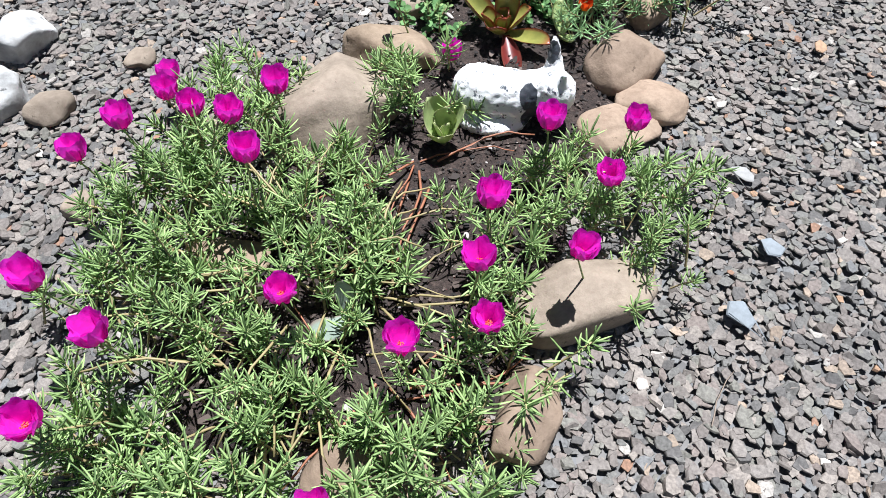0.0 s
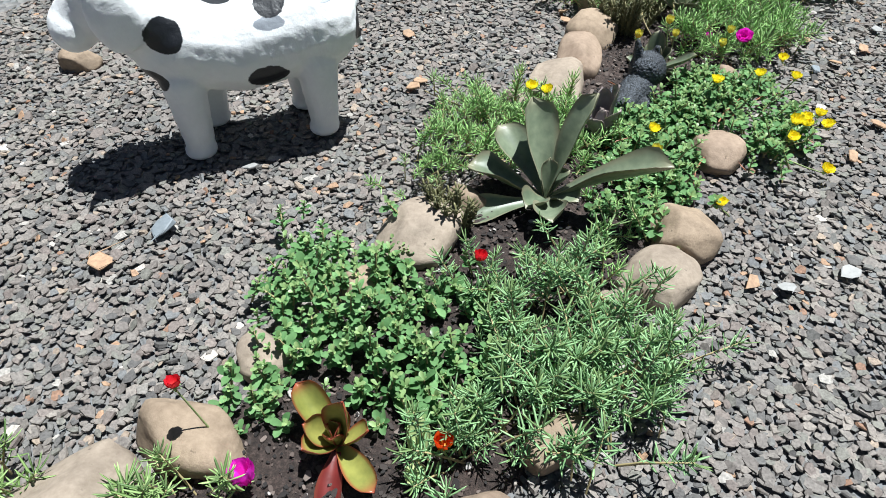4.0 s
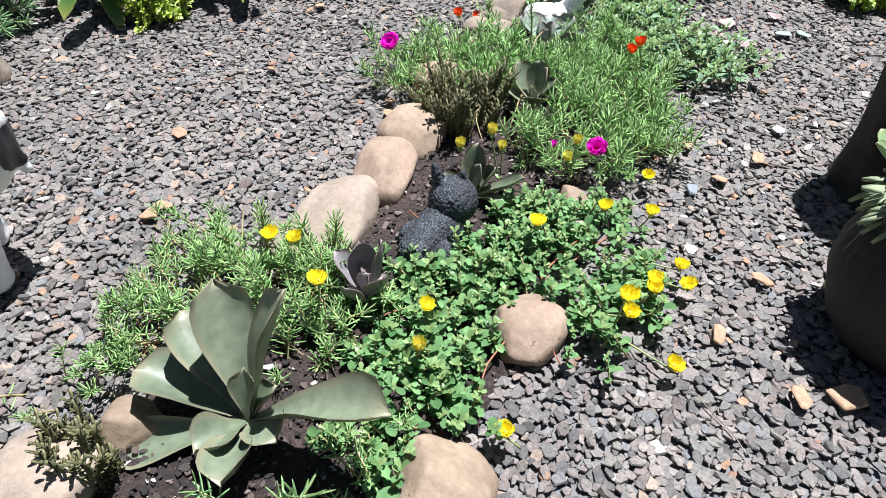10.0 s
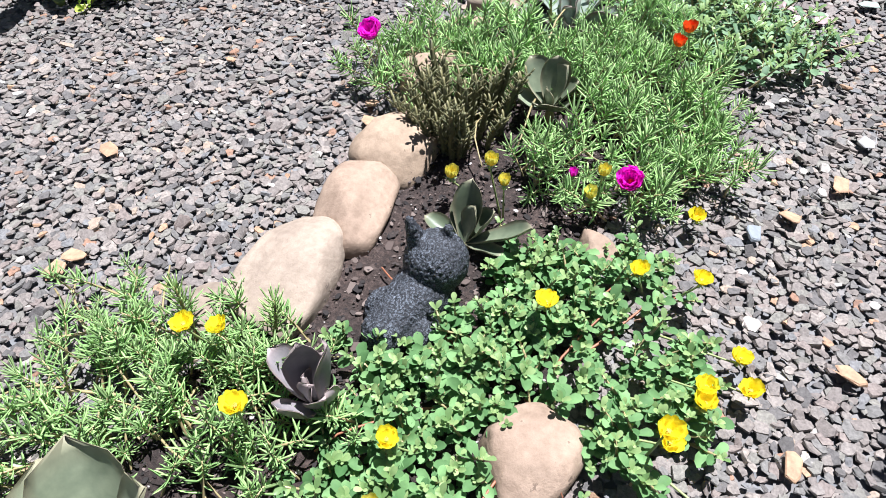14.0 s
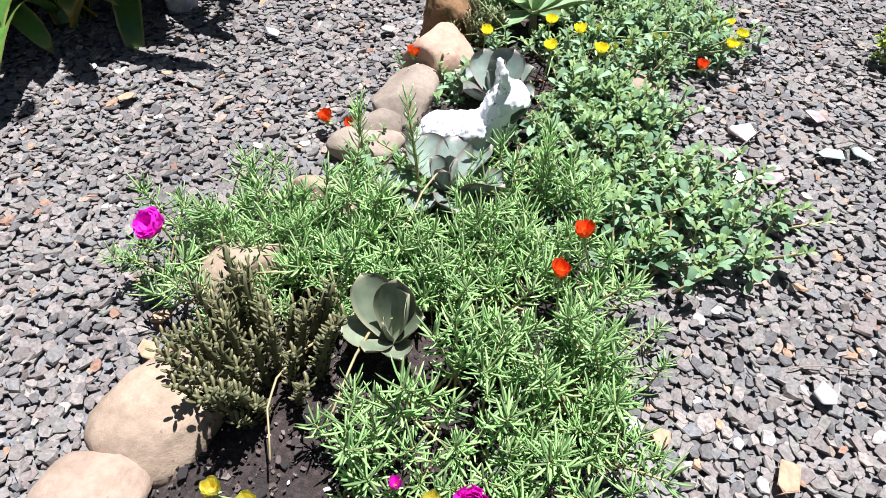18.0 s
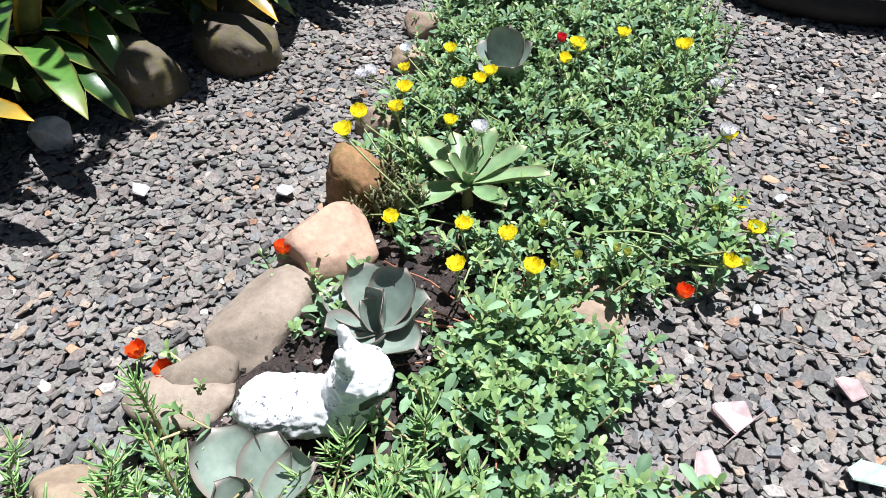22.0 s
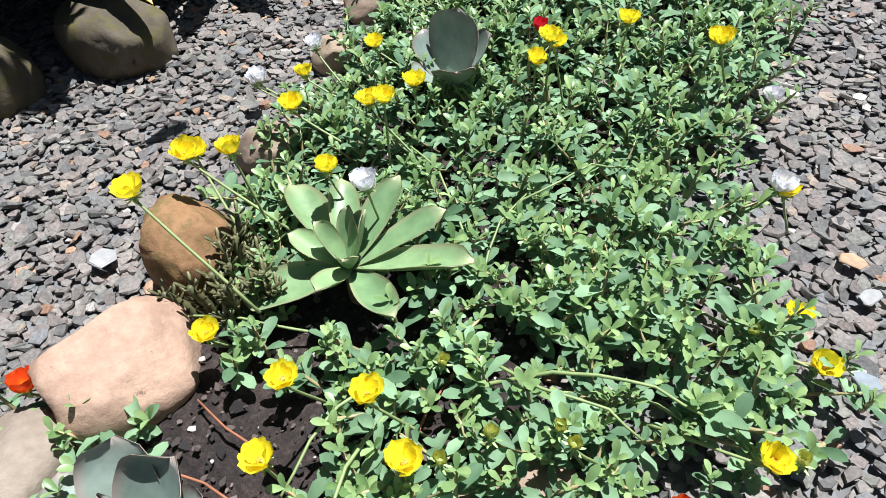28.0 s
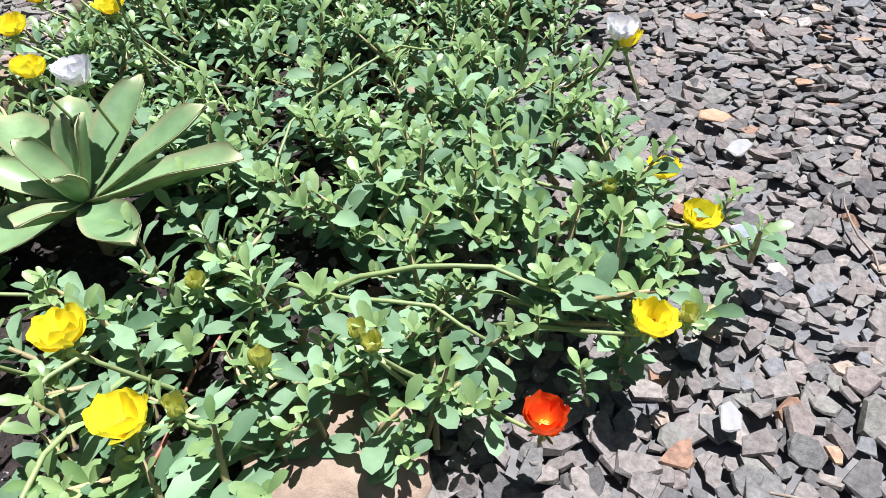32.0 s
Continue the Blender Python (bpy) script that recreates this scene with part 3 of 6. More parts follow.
def needle_sprig(rnd, long, leaves, leaf_len, leaf_wid):
    """A trailing shoot with a star of needle leaves at its end."""
    lean = rnd.uniform(0.25, 0.95)
    pts = [Vector((long * lean * f, 0, long * (0.25 + 0.75 * (1 - lean * 0.6)) * f ** 0.85)) for f in (0, 0.35, 0.7, 1)]
    bits = [(*tube(pts, [0.0042, 0.004, 0.0034, 0.0022], 4), 1)]
    for i in range(leaves):
        f = 0.22 + 0.78 * (i / (leaves - 1)) ** 0.5
        k = min(2, int(f * 3))
        c = pts[k].lerp(pts[k + 1], f * 3 - k)
        a = i * 2.4 + rnd.uniform(-0.4, 0.4)
        along = Vector((lean * 0.6, 0, 0.9)).normalized()
        o = along.orthogonal().normalized()
        w = o * math.cos(a) + along.cross(o) * math.sin(a)
        way = w * 1.0 + along * (rnd.uniform(0.0, 0.45) + 0.75 * f ** 3 * rnd.uniform(0.2, 1.8))
        bits.append((*needle(c, way, leaf_len * rnd.uniform(0.55, 1.15), leaf_wid * rnd.uniform(0.8, 1.15)), 2 if f > 0.93 else 0))
    return template(bits)


def oval_sprig(rnd, long, pairs, leaf_len, leaf_wid):
    """An upright shoot with opposite oval leaves, small ones crowded at the tip."""
    lean = rnd.uniform(0.1, 0.8)
    pts = [Vector((long * lean * f, 0, long * (1 - 0.5 * lean) * f)) for f in (0, 0.35, 0.7, 1)]
    bits = [(*tube(pts, [0.005, 0.0045, 0.004, 0.0025], 4), 1)]
    for i in range(pairs):
        f = 0.22 + 0.78 * i / (pairs - 1)
        k = min(2, int(f * 3))
        c = pts[k].lerp(pts[k + 1], f * 3 - k)
        a = i * 1.75 + rnd.uniform(-0.3, 0.3)
        tip = i >= pairs - 2
        for s in ((0, 2.1, 4.2) if tip else (0, math.pi)):
            w = a + s + rnd.uniform(-0.35, 0.35)
            rise = 1.0 if tip else rnd.uniform(0.0, 0.75)
            sc = (0.55 if tip else 1.0) * rnd.uniform(0.5, 1.2)
            bits.append((*oval(c, (math.cos(w), math.sin(w), rise), leaf_len * sc, leaf_wid * sc, rnd.uniform(0.08, 0.3)), 2 if tip else 0))
    return template(bits)


def sprig_set(kind, seed):
    rnd = random.Random(seed)
    if kind == "needle":
        return [needle_sprig(rnd, rnd.uniform(0.14, 0.26), rnd.randint(22, 32), 0.07, 0.0072) for _ in range(9)]
    if kind == "fine":
        return [needle_sprig(rnd, rnd.uniform(0.10, 0.18), rnd.randint(20, 28), 0.055, 0.006) for _ in range(9)]
    if kind == "small":
        return [oval_sprig(rnd, rnd.uniform(0.09, 0.15), rnd.randint(5, 7), 0.048, 0.027) for _ in range(9)]
    return [oval_sprig(rnd, rnd.uniform(0.10, 0.18), rnd.randint(4, 6), 0.064, 0.0275) for _ in range(12)]


def scatter_points(poly, density, rng, holes=(), rim=0.0):
    xs, ys = [q[0] for q in poly], [q[1] for q in poly]
    area = (max(xs) - min(xs)) * (max(ys) - min(ys))
    n = int(area * density)
    p = np.stack([rng.uniform(min(xs) - rim, max(xs) + rim, n), rng.uniform(min(ys) - rim, max(ys) + rim, n)], -1)
    ok = inside(poly, p)
    if rim:
        ok |= (edge_distance(poly, p) < rim * rng.uniform(0, 1, n) ** 2) & (rng.uniform(0, 1, n) < 0.45)
    for hx, hy, hr in holes:
        ok &= np.hypot(p[:, 0] - hx, p[:, 1] - hy) > hr * rng.uniform(0.8, 1.15, n)
    return p[ok]


def foliage_mat(parent, kind, polys, density, seed, leaf_mat, stem_mat, high=0.06, holes=(), singly=280):
    """A mat of shoots over outlines on the plan: those along the path singly, the rest joined."""
    rng = np.random.default_rng(seed)
    shapes = sprig_set(kind, seed)
    meshes = []
    for t in shapes:
        one = Heap()
        one.add(t, np.eye(3)[None], np.zeros((1, 3)))
        ob = one.done("shoot", [leaf_mat, stem_mat, M_TIP])
        meshes.append(ob.data)
        bpy.data.objects.remove(ob)
    all_m, all_p = [], []
    for poly in polys:
        p = scatter_points(poly, density, rng, holes, 0.13)
        k = len(p)
        d = edge_distance(poly, p)
        mound = np.array([0.6 + 0.7 * noise.noise(Vector((a * 3.1, b * 3.1, seed))) for a, b in p])
        z = 0.01 + high * np.clip(d / 0.14, 0.05, 1) * np.clip(mound, 0.1, 1.2) * rng.uniform(0.25, 1.0, k)
        all_m.append(turns_of(rng.uniform(0, 6.28, k), rng.uniform(0, 0.45, k), rng.uniform(0, 6.28, k), rng.uniform(0.72, 1.22, k)))
        all_p.append(np.concatenate([p, z[:, None]], 1))
    m, pos = np.concatenate(all_m), np.concatenate(all_p)
    order = np.argsort(-pos[:, 0])
    which = rng.integers(0, len(shapes), len(pos))
    for i in order[:singly]:
        ob = new("shoot", meshes[which[i]])
        ob.parent = parent
        mm = Matrix([[*m[i][r], pos[i][r]] for r in range(3)] + [[0, 0, 0, 1]])
        ob.matrix_basis = mm
    heap = Heap()
    rest = np.zeros(len(pos), bool)
    rest[order[singly:]] = True
    for i, s in enumerate(shapes):
        heap.add(s, m[rest & (which == i)], pos[rest & (which == i)])
    if heap.n:
        heap.done("foliage", [leaf_mat, stem_mat, M_TIP], parent)["kind"] = "stuff"


def stem_part(parent, points, radius, mat, name="stem"):
    pts = [Vector(p) for p in points]
    fine = []
    for i in range(len(pts) - 1):
        for f in (0, 0.5):
            fine.append(pts[i].lerp(pts[i + 1], f) + Vector((0, 0, 0.006 * math.sin(i * 3 + f * 6))))
    fine.append(pts[-1])
    r = [radius * (1 - 0.45 * i / len(fine)) for i in range(len(fine))]
    return part(name, bm_from(*tube(fine, r, 6)), mat, parent)


def trailing_stems(parent, cx, cy, spread, count, seed, mat, z=0.06):
    """Bare fleshy stems that creep out between the shoots."""
    rnd = random.Random(seed)
    for _ in range(count):
        a, r = rnd.uniform(0, 6.28), rnd.uniform(0.0, 0.45)
        x, y = cx + spread[0] * r * math.cos(a), cy + spread[1] * r * math.sin(a)
        w = a + rnd.uniform(-0.7, 0.7)
        pts, h = [], z * rnd.uniform(0.6, 1.3)
        for k in range(5):
            pts.append((x - parent.location.x, y - parent.location.y, 0.03 + h * math.sin(math.pi * (0.15 + 0.6 * k / 4))))
            w += rnd.uniform(-0.35, 0.35)
            step = rnd.uniform(0.07, 0.13)
            x, y = x + step * math.cos(w), y + step * math.sin(w)
        stem_part(parent, pts, rnd.uniform(0.0035, 0.0055), mat)


def tall_shoot(parent, x, y, high, seed, leaf_mat):
    """A single upright shoot, needled along its upper half."""
    rnd = random.Random(seed)
    lean = Vector((rnd.uniform(-0.1, 0.1), rnd.uniform(-0.05, 0.12), 1)).normalized()
    base = Vector((x - parent.location.x, y - parent.location.y, 0.02))
    pts = [base + lean * high * f + Vector((0.02 * math.sin(f * 3 + seed), 0, 0)) for f in (0, 0.25, 0.5, 0.75, 1)]
    sh = part("tall_shoot", bm_from(*tube(pts, [0.007, 0.0065, 0.006, 0.005, 0.003], 6)), M_STEM, parent)
    bm = bmesh.new()
    for i in range(46):
        f = 0.35 + 0.65 * i / 45
        k = min(3, int(f * 4))
        c = pts[k].lerp(pts[k + 1], f * 4 - k)
        a = i * 2.4
        bm_from(*needle(c, (math.cos(a), math.sin(a), 0.5 + f), 0.075 * rnd.uniform(0.6, 1.1), 0.006), bm)
    part("needles", bm, leaf_mat, sh)


def plant(name, x, y, label, category="plant", group=""):
    e = new(name)
    e.location = (x, y, 0)
    e.empty_display_size = 0.1
    return tagged(e, label, category, group)


# ---------- flowers ----------
def petal_ring(bm, layer, count, length, width, open_, turn, ruffle, rnd, base_z=0.0):
    """One ring of broad overlapping petals that form a bowl. open_: degrees from upright at the rim."""
    rows, cols = 6, 7
    for i in range(count):
        a = turn + 2 * math.pi * i / count + rnd.uniform(-0.1, 0.1)
        ca, sa = math.cos(a), math.sin(a)
        lean, grow, ph = open_ * rnd.uniform(0.8, 1.2), rnd.uniform(0.9, 1.08), rnd.uniform(0, 6)
        grid = []
        for r in range(rows):
            f = r / (rows - 1)
            ang = radians(78 + (lean - 78) * f ** 0.7)
            out = length * grow * (0.04 + 0.42 * f ** 0.6 + 0.5 * f * math.sin(radians(lean)))
            up = 1.2 * length * grow * f * f ** 0.35 * math.cos(radians(lean)) + base_z
            half = width / 2 * (0.22 + 0.78 * math.sin(min(1.0, f / 0.72) * math.pi / 2)) * (1.0 if f < 0.8 else 0.97 if f < 0.95 else 0.7)
            line = []
            for c in range(cols):
                s = c / (cols - 1) * 2 - 1
                notch = -0.07 * length * max(0.0, 1 - abs(s) * 2.2) if r == rows - 1 else 0.0
                wave = ruffle * length * 0.045 * math.sin(s * 4.0 + ph + r * 0.7) * f * f
                o = out * (1 - 0.16 * s * s) + wave + notch * math.sin(ang)
                z = up + 0.05 * length * s * s * f + notch * math.cos(ang)
                v = bm.verts.new((o * ca - s * half * sa, o * sa + s * half * ca, z))
                v[layer] = min(1.0, max(0.0, (f - 0.12) * 1.9))
                line.append(v)
            grid.append(line)
        for r in range(rows - 1):
            for c in range(cols - 1):
                bm.faces.new((grid[r][c], grid[r][c + 1], grid[r + 1][c + 1], grid[r + 1][c]))


def flower_mesh(name, mat, size, rings, seed):
    """rings: (petals, opening, share of the size)."""
    rnd = random.Random(seed)
    bm = bmesh.new()
    layer = bm.verts.layers.float.new("edge")
    for k, (count, open_, share) in enumerate(rings):
        petal_ring(bm, layer, count, size * 0.62 * share, size * 0.66 * share, open_, k * 0.6, 1.0, rnd, 0.001 * k)
    me = bpy.data.meshes.new(name)
    bm.to_mesh(me)
    bm.free()
    me.materials.append(mat)
    me.polygons.foreach_set("use_smooth", [True] * len(me.polygons))
    return me


def stamen_mesh(size, mat):
    bm = bmesh.new()
    rnd = random.Random(5)
    for i in range(16):
        a, r = i * 2.4, 0.075 * size * math.sqrt(i / 16)
        x, y, h = r * math.cos(a), r * math.sin(a), size * (0.2 + rnd.uniform(0, 0.06))
        bm_from(*tube([(x * 0.4, y * 0.4, 0.0), (x, y, h * 0.8), (x * 1.25, y * 1.25, h)], [0.0008, 0.0008, 0.0022], 4), bm)
    me = bpy.data.meshes.new("stamen_tuft")
    bm.to_mesh(me)
    bm.free()
    me.materials.append(mat)
    return me


def calyx_mesh(size, mat):
    """Green sepals and a ruff of small leaves under the flower."""
    bits = []
    for i in range(7):
        a = i * 2 * math.pi / 7
        v, f = needle((0, 0, -0.004), (math.cos(a), math.sin(a), -0.15), size * 0.27, size * 0.06)
        bits.append((v, f))
    bm = bmesh.new()
    for v, f in bits:
        bm_from(v, f, bm)
    bm_from(*tube([(0, 0, -0.02), (0, 0, -0.006), (0, 0, 0.008)], [0.004, 0.007, 0.005], 6), bm)
    me = bpy.data.meshes.new("calyx")
    bm.to_mesh(me)
    bm.free()
    me.materials.append(mat)
    return me


CALYX = calyx_mesh(0.085, M_NEEDLE)
BLOOMS = {}
for kind, mat, size, rings, st in (
        ("magenta_bud", M_MAGENTA, 0.042, ((5, 8, 1.0), (4, 0, 0.9)), M_STAMEN_RED),
        ("magenta", M_MAGENTA, 0.112, ((5, 14, 1.0), (4, 4, 0.9)), M_STAMEN_RED),
        ("yellow", M_YELLOW, 0.062, ((5, 46, 1.0), (3, 20, 0.8)), M_STAMEN),
        ("pale", M_PALE_YELLOW, 0.056, ((5, 12, 1.0), (4, 4, 0.9)), M_STAMEN),
        ("orange", M_ORANGE, 0.064, ((5, 30, 1.0), (4, 16, 0.85)), M_STAMEN),
        ("red", M_RED, 0.055, ((5, 26, 1.0), (5, 14, 0.85)), M_STAMEN_RED),
        ("bud", M_BUD, 0.036, ((4, 2, 1.0), (3, -4, 0.9)), M_BUD),
        ("white", M_WHITE, 0.066, ((5, 36, 1.0), (5, 20, 0.9)), M_YELLOW),
        ("double", M_MAGENTA, 0.095, ((7, 44, 1.0), (6, 30, 0.95), (6, 18, 0.85), (5, 6, 0.75)), M_STAMEN_RED)):
    BLOOMS[kind] = ([flower_mesh("flower", mat, size, rings, s) for s in range(4)], stamen_mesh(size, st), size)
FLOWER_NO = [0]


def flower(parent, kind, x, y, z, scale=1.0, tilt=10.0, way=None, reach=None):
    """A flower on its stalk: petals, with stamens, calyx and stalk under them."""
    FLOWER_NO[0] += 1
    rnd = random.Random(FLOWER_NO[0] * 13)
    meshes, stamens, size = BLOOMS[kind]
    f = new("flower", meshes[FLOWER_NO[0] % 4])
    f.parent = parent
    way = (-95 if kind == "double" else rnd.uniform(-20, 200)) if way is None else way
    tilt = 52 if kind == "double" else tilt
    turn = Matrix.Rotation(radians(way), 4, "Z") @ Matrix.Rotation(radians(tilt * rnd.uniform(0.5, 1.2)), 4, "Y") @ Matrix.Rotation(rnd.uniform(0, 6), 4, "Z")
    s = scale * rnd.uniform(0.92, 1.08)
    f.matrix_basis = Matrix.Translation((x - parent.location.x, y - parent.location.y, z - size * 0.25)) @ turn @ Matrix.Scale(s, 4)
    f["label"] = {"magenta_bud": "half-open magenta bud", "magenta": "bright magenta flower", "double": "large double magenta flower", "yellow": "yellow cup-shaped flower", "pale": "half-closed pale yellow flower",
                  "orange": "orange-red flower with a yellow throat", "red": "crimson flower", "white": "white flower", "bud": "closed wilted yellow flower"}[kind]
    for nm, me in (("stamen_tuft", stamens), ("calyx", CALYX)):
        o = new(nm, me)
        o.parent = f
    inv = turn.inverted().to_3x3()
    foot = Vector((rnd.uniform(-0.08, 0.08), rnd.uniform(0.0, 0.1), -z + 0.04)) if reach is None else Vector((reach + rnd.uniform(-0.05, 0.05), rnd.uniform(-0.06, 0.1), -z * 0.55))
    pts = [Vector((0, 0, -0.012)), inv @ (foot * 0.35 + Vector((0, 0, -0.01))), inv @ (foot * 0.75), inv @ foot]
    part("stalk", bm_from(*tube(pts, [0.003, 0.0035, 0.004, 0.004], 5)), M_STALK, f)
    return f


# ---------- rosettes ----------
def leaf_bmesh(length, width, curl=0.25, cup=0.22, thick=0.006, wave=0.0, rim=0.82, neck=0.35, peak=0.62, rnd=None):
    """A broad fleshy leaf along +x, with thickness; 'edge' is 1 at the rim."""
    rnd = rnd or random.Random(1)
    bm = bmesh.new()
    layer = bm.verts.layers.float.new("edge")
    rows, cols = 12, 8
    ph = rnd.uniform(0, 6)
    sheets = []
    for side in (1, -1):
        grid = []
        for r in range(rows + 1):
            f = r / rows
            w = width / 2 * (neck + (1 - neck) * math.sin(math.pi * 0.5 * min(1, f / peak)) ** (1.3 if peak < 0.7 else 2.0)) * math.sqrt(max(0.0, 1 - max(0, (f - peak) / (1 - peak)) ** 2.4))
            w = max(w, 0.0015)
            ang = curl * f * 1.6
            x = length * (math.sin(ang) / (curl * 1.6) if abs(curl) > 1e-3 else f)
            z = length * ((1 - math.cos(ang)) / (curl * 1.6) if abs(curl) > 1e-3 else 0)
            line = []
            for c in range(cols + 1):
                s = c / cols * 2 - 1
                lift = cup * w * s * s * 1.2 + wave * width * math.sin(f * 9 + ph + s * 1.3) * abs(s) * f
                t = thick * (1 - s * s * 0.92) * (1 - 0.55 * f) * side
                v = bm.verts.new((x - math.sin(ang) * (lift + t) * 0.5, s * w, z + lift + t + 0.0008 * side))
                v[layer] = min(1.0, max(0.0, (abs(s) - rim) / (1 - rim), (f - rim - 0.05) / (0.95 - rim)))
                line.append(v)
            grid.append(line)
        sheets.append(grid)
    a, b = sheets
    for r in range(rows):
        for c in range(cols):
            bm.faces.new((a[r][c], a[r + 1][c], a[r + 1][c + 1], a[r][c + 1]))
            bm.faces.new((b[r][c], b[r][c + 1], b[r + 1][c + 1], b[r + 1][c]))
        for c in (0, cols):
            q = (a[r][c], b[r][c], b[r + 1][c], a[r + 1][c])
            bm.faces.new(q if c else q[::-1])
    for c in range(cols):
        bm.faces.new((a[rows][c], b[rows][c], b[rows][c + 1], a[rows][c + 1]))
    return bm


def rosette(name, x, y, z, leaves, mat, label, stalk=0.03, curl=0.2, cup=0.25, wave=0.03, seed=3, category="succulent", neck=0.35, thick=0.006, rim=0.82, peak=0.62):
    """leaves: (azimuth, rise in degrees, length, width)."""
    e = plant(name, x, y, label, category)
    rnd = random.Random(seed)
    part("stalk", bm_from(*tube([(0, 0, -0.02), (0.004, 0, z * 0.5), (0, 0, z + 0.01)], [stalk, stalk * 0.9, stalk * 0.6], 8)), M_STEM, e)
    for az, rise, length, width in leaves:
        bm = leaf_bmesh(length, width, curl * rnd.uniform(0.4, 1.4), cup * rnd.uniform(0.7, 1.3), thick, wave, rnd=rnd, neck=neck, rim=rim, peak=peak)
        m = Matrix.Translation((0, 0, z)) @ Matrix.Rotation(radians(az), 4, "Z") @ Matrix.Rotation(-radians(rise), 4, "Y") @ Matrix.Rotation(radians(rnd.uniform(-12, 12)), 4, "X") @ Matrix.Translation((stalk * 0.3, 0, 0))
        part("leaf", bm, mat, e, m=m)
    return e


def whorl(count, length, width, rise0, rise1, seed, start=0.0):
    """Leaves of an even rosette, the inner ones shorter and steeper."""
    rnd = random.Random(seed)
    out = []
    for i in range(count):
        f = i / max(1, count - 1)
        out.append((start + i * 137.5 + rnd.uniform(-9, 9), rise0 + (rise1 - rise0) * f + rnd.uniform(-6, 6), length * (1 - 0.62 * f) * rnd.uniform(0.9, 1.1), width * (1 - 0.5 * f) * rnd.uniform(0.9, 1.1)))
    return out


def spiky_clump(x, y, radius, count, high, label, seed):
    """A clump of upright toothed stems."""
    e = plant("carrion_plant", x, y, label, "succulent")
    rnd = random.Random(seed)
    for i in range(count):
        a, r = rnd.uniform(0, 6.28), radius * math.sqrt(rnd.random())
        h = high * rnd.uniform(0.6, 1.1)
        lean = Vector((math.cos(a), math.sin(a), 0)) * r * 0.5
        bm = bmesh.new()
        n = 7
        pts = [Vector((r * math.cos(a), r * math.sin(a), 0)) + lean * (k / n) ** 1.5 + Vector((rnd.uniform(-0.004, 0.004), rnd.uniform(-0.004, 0.004), h * k / n)) for k in range(n + 1)]
        rad = 0.013 * rnd.uniform(0.8, 1.2)
        bm_from(*tube(pts, [rad * (1 - 0.5 * (k / n) ** 3) for k in range(n + 1)], 6), bm)
        for k in range(1, n + 1):
            for s in range(4):
                w = s * math.pi / 2 + k * 0.35
                bm_from(*needle(pts[k] + Vector((math.cos(w), math.sin(w), 0)) * rad * 0.6, (math.cos(w), math.sin(w), 0.9), 0.03, 0.011), bm)
        part("toothed_stem", bm, M_SPIKE, e)
    return e


# ---------- the plan ----------
MAT_ROSE_A = [(-1.95, 1.13), (-1.85, 1.49), (-1.73, 1.84), (-1.42, 1.72), (-1.21, 1.43), (-1.05, 1.54), (-1.2, 1.96), (-1.04, 2.16), (-0.86, 1.98), (-0.83, 1.57), (-0.86, 1.33), (-0.57, 1.47), (-0.41, 1.72), (-0.21, 1.84), (0.17, 1.8), (0.26, 1.5), (0.09, 1.33), (-0.32, 1.17), (-0.37, 0.96), (-0.18, 0.89), (-0.33, 0.77), (-0.35, 0.59), (-0.17, 0.48), (-0.15, 0.31), (-0.62, 0.15), (-1.39, -0.14), (-1.59, 0.16), (-1.52, 0.46), (-1.83, 0.6), (-1.78, 0.84)]
MAT_PURSLANE_B = [(-1.4, 2.79), (-1.47, 2.98), (-1.1, 3.19), (-0.84, 3.11), (-0.63, 3.16), (-0.43, 3.01), (-0.41, 2.74), (-0.48, 2.52), (-0.62, 2.51), (-0.84, 2.49), (-0.86, 2.38), (-1.0, 2.22), (-1.18, 2.21), (-1.05, 2.42), (-1.2, 2.6)]
MAT_NEEDLE_B = [(-0.63, 3.17), (-0.49, 3.48), (-0.22, 3.44), (0.01, 3.4), (0.15, 3.24), (0.16, 2.97), (0.15, 2.76), (-0.06, 2.68), (-0.21, 2.57), (-0.34, 2.43), (-0.49, 2.39), (-0.41, 2.75), (-0.43, 3.02)]
MAT_NEEDLE_C = [(-1.39, 3.85), (-1.44, 4.32), (-1.13, 4.41), (-0.79, 4.57), (-0.57, 4.37), (-0.74, 4.09), (-1.06, 4.01), (-1.15, 3.75), (-1.12, 3.49), (-1.27, 3.55)]
MAT_NEEDLE_D = [(-0.4, 3.79), (-0.36, 3.95), (-0.22, 3.89), (-0.18, 3.67), (-0.19, 3.53), (-0.26, 3.36), (-0.32, 3.58)]
MAT_PURSLANE_C = [(-0.73, 4.64), (-0.47, 4.93), (-0.41, 5.27), (-0.07, 5.42), (0.21, 5.15), (0.28, 4.88), (0.27, 4.67), (0.07, 4.59), (-0.03, 4.66), (-0.23, 4.6), (-0.14, 4.39), (-0.05, 4.19), (-0.17, 4.06), (-0.43, 4.21), (-0.61, 4.28), (-0.55, 4.53)]
MAT_PURSLANE_D = [(-0.57, 4.18), (-0.37, 4.33), (-0.09, 4.2), (-0.14, 3.99), (-0.18, 3.81), (-0.34, 3.83), (-0.49, 3.96)]
MAT_PURSLANE_K = [(-1.48, 7.24), (-1.38, 7.36), (-1.2, 7.33), (-1.18, 7.16), (-1.26, 7.08)]
MAT_NEEDLE_E = [(-1.25, 3.78), (-1.32, 3.89), (-1.26, 4.11), (-1.46, 4.35), (-1.27, 4.41), (-0.91, 4.43), (-0.71, 4.41), (-0.65, 4.24), (-0.71, 4.05), (-0.9, 3.84)]
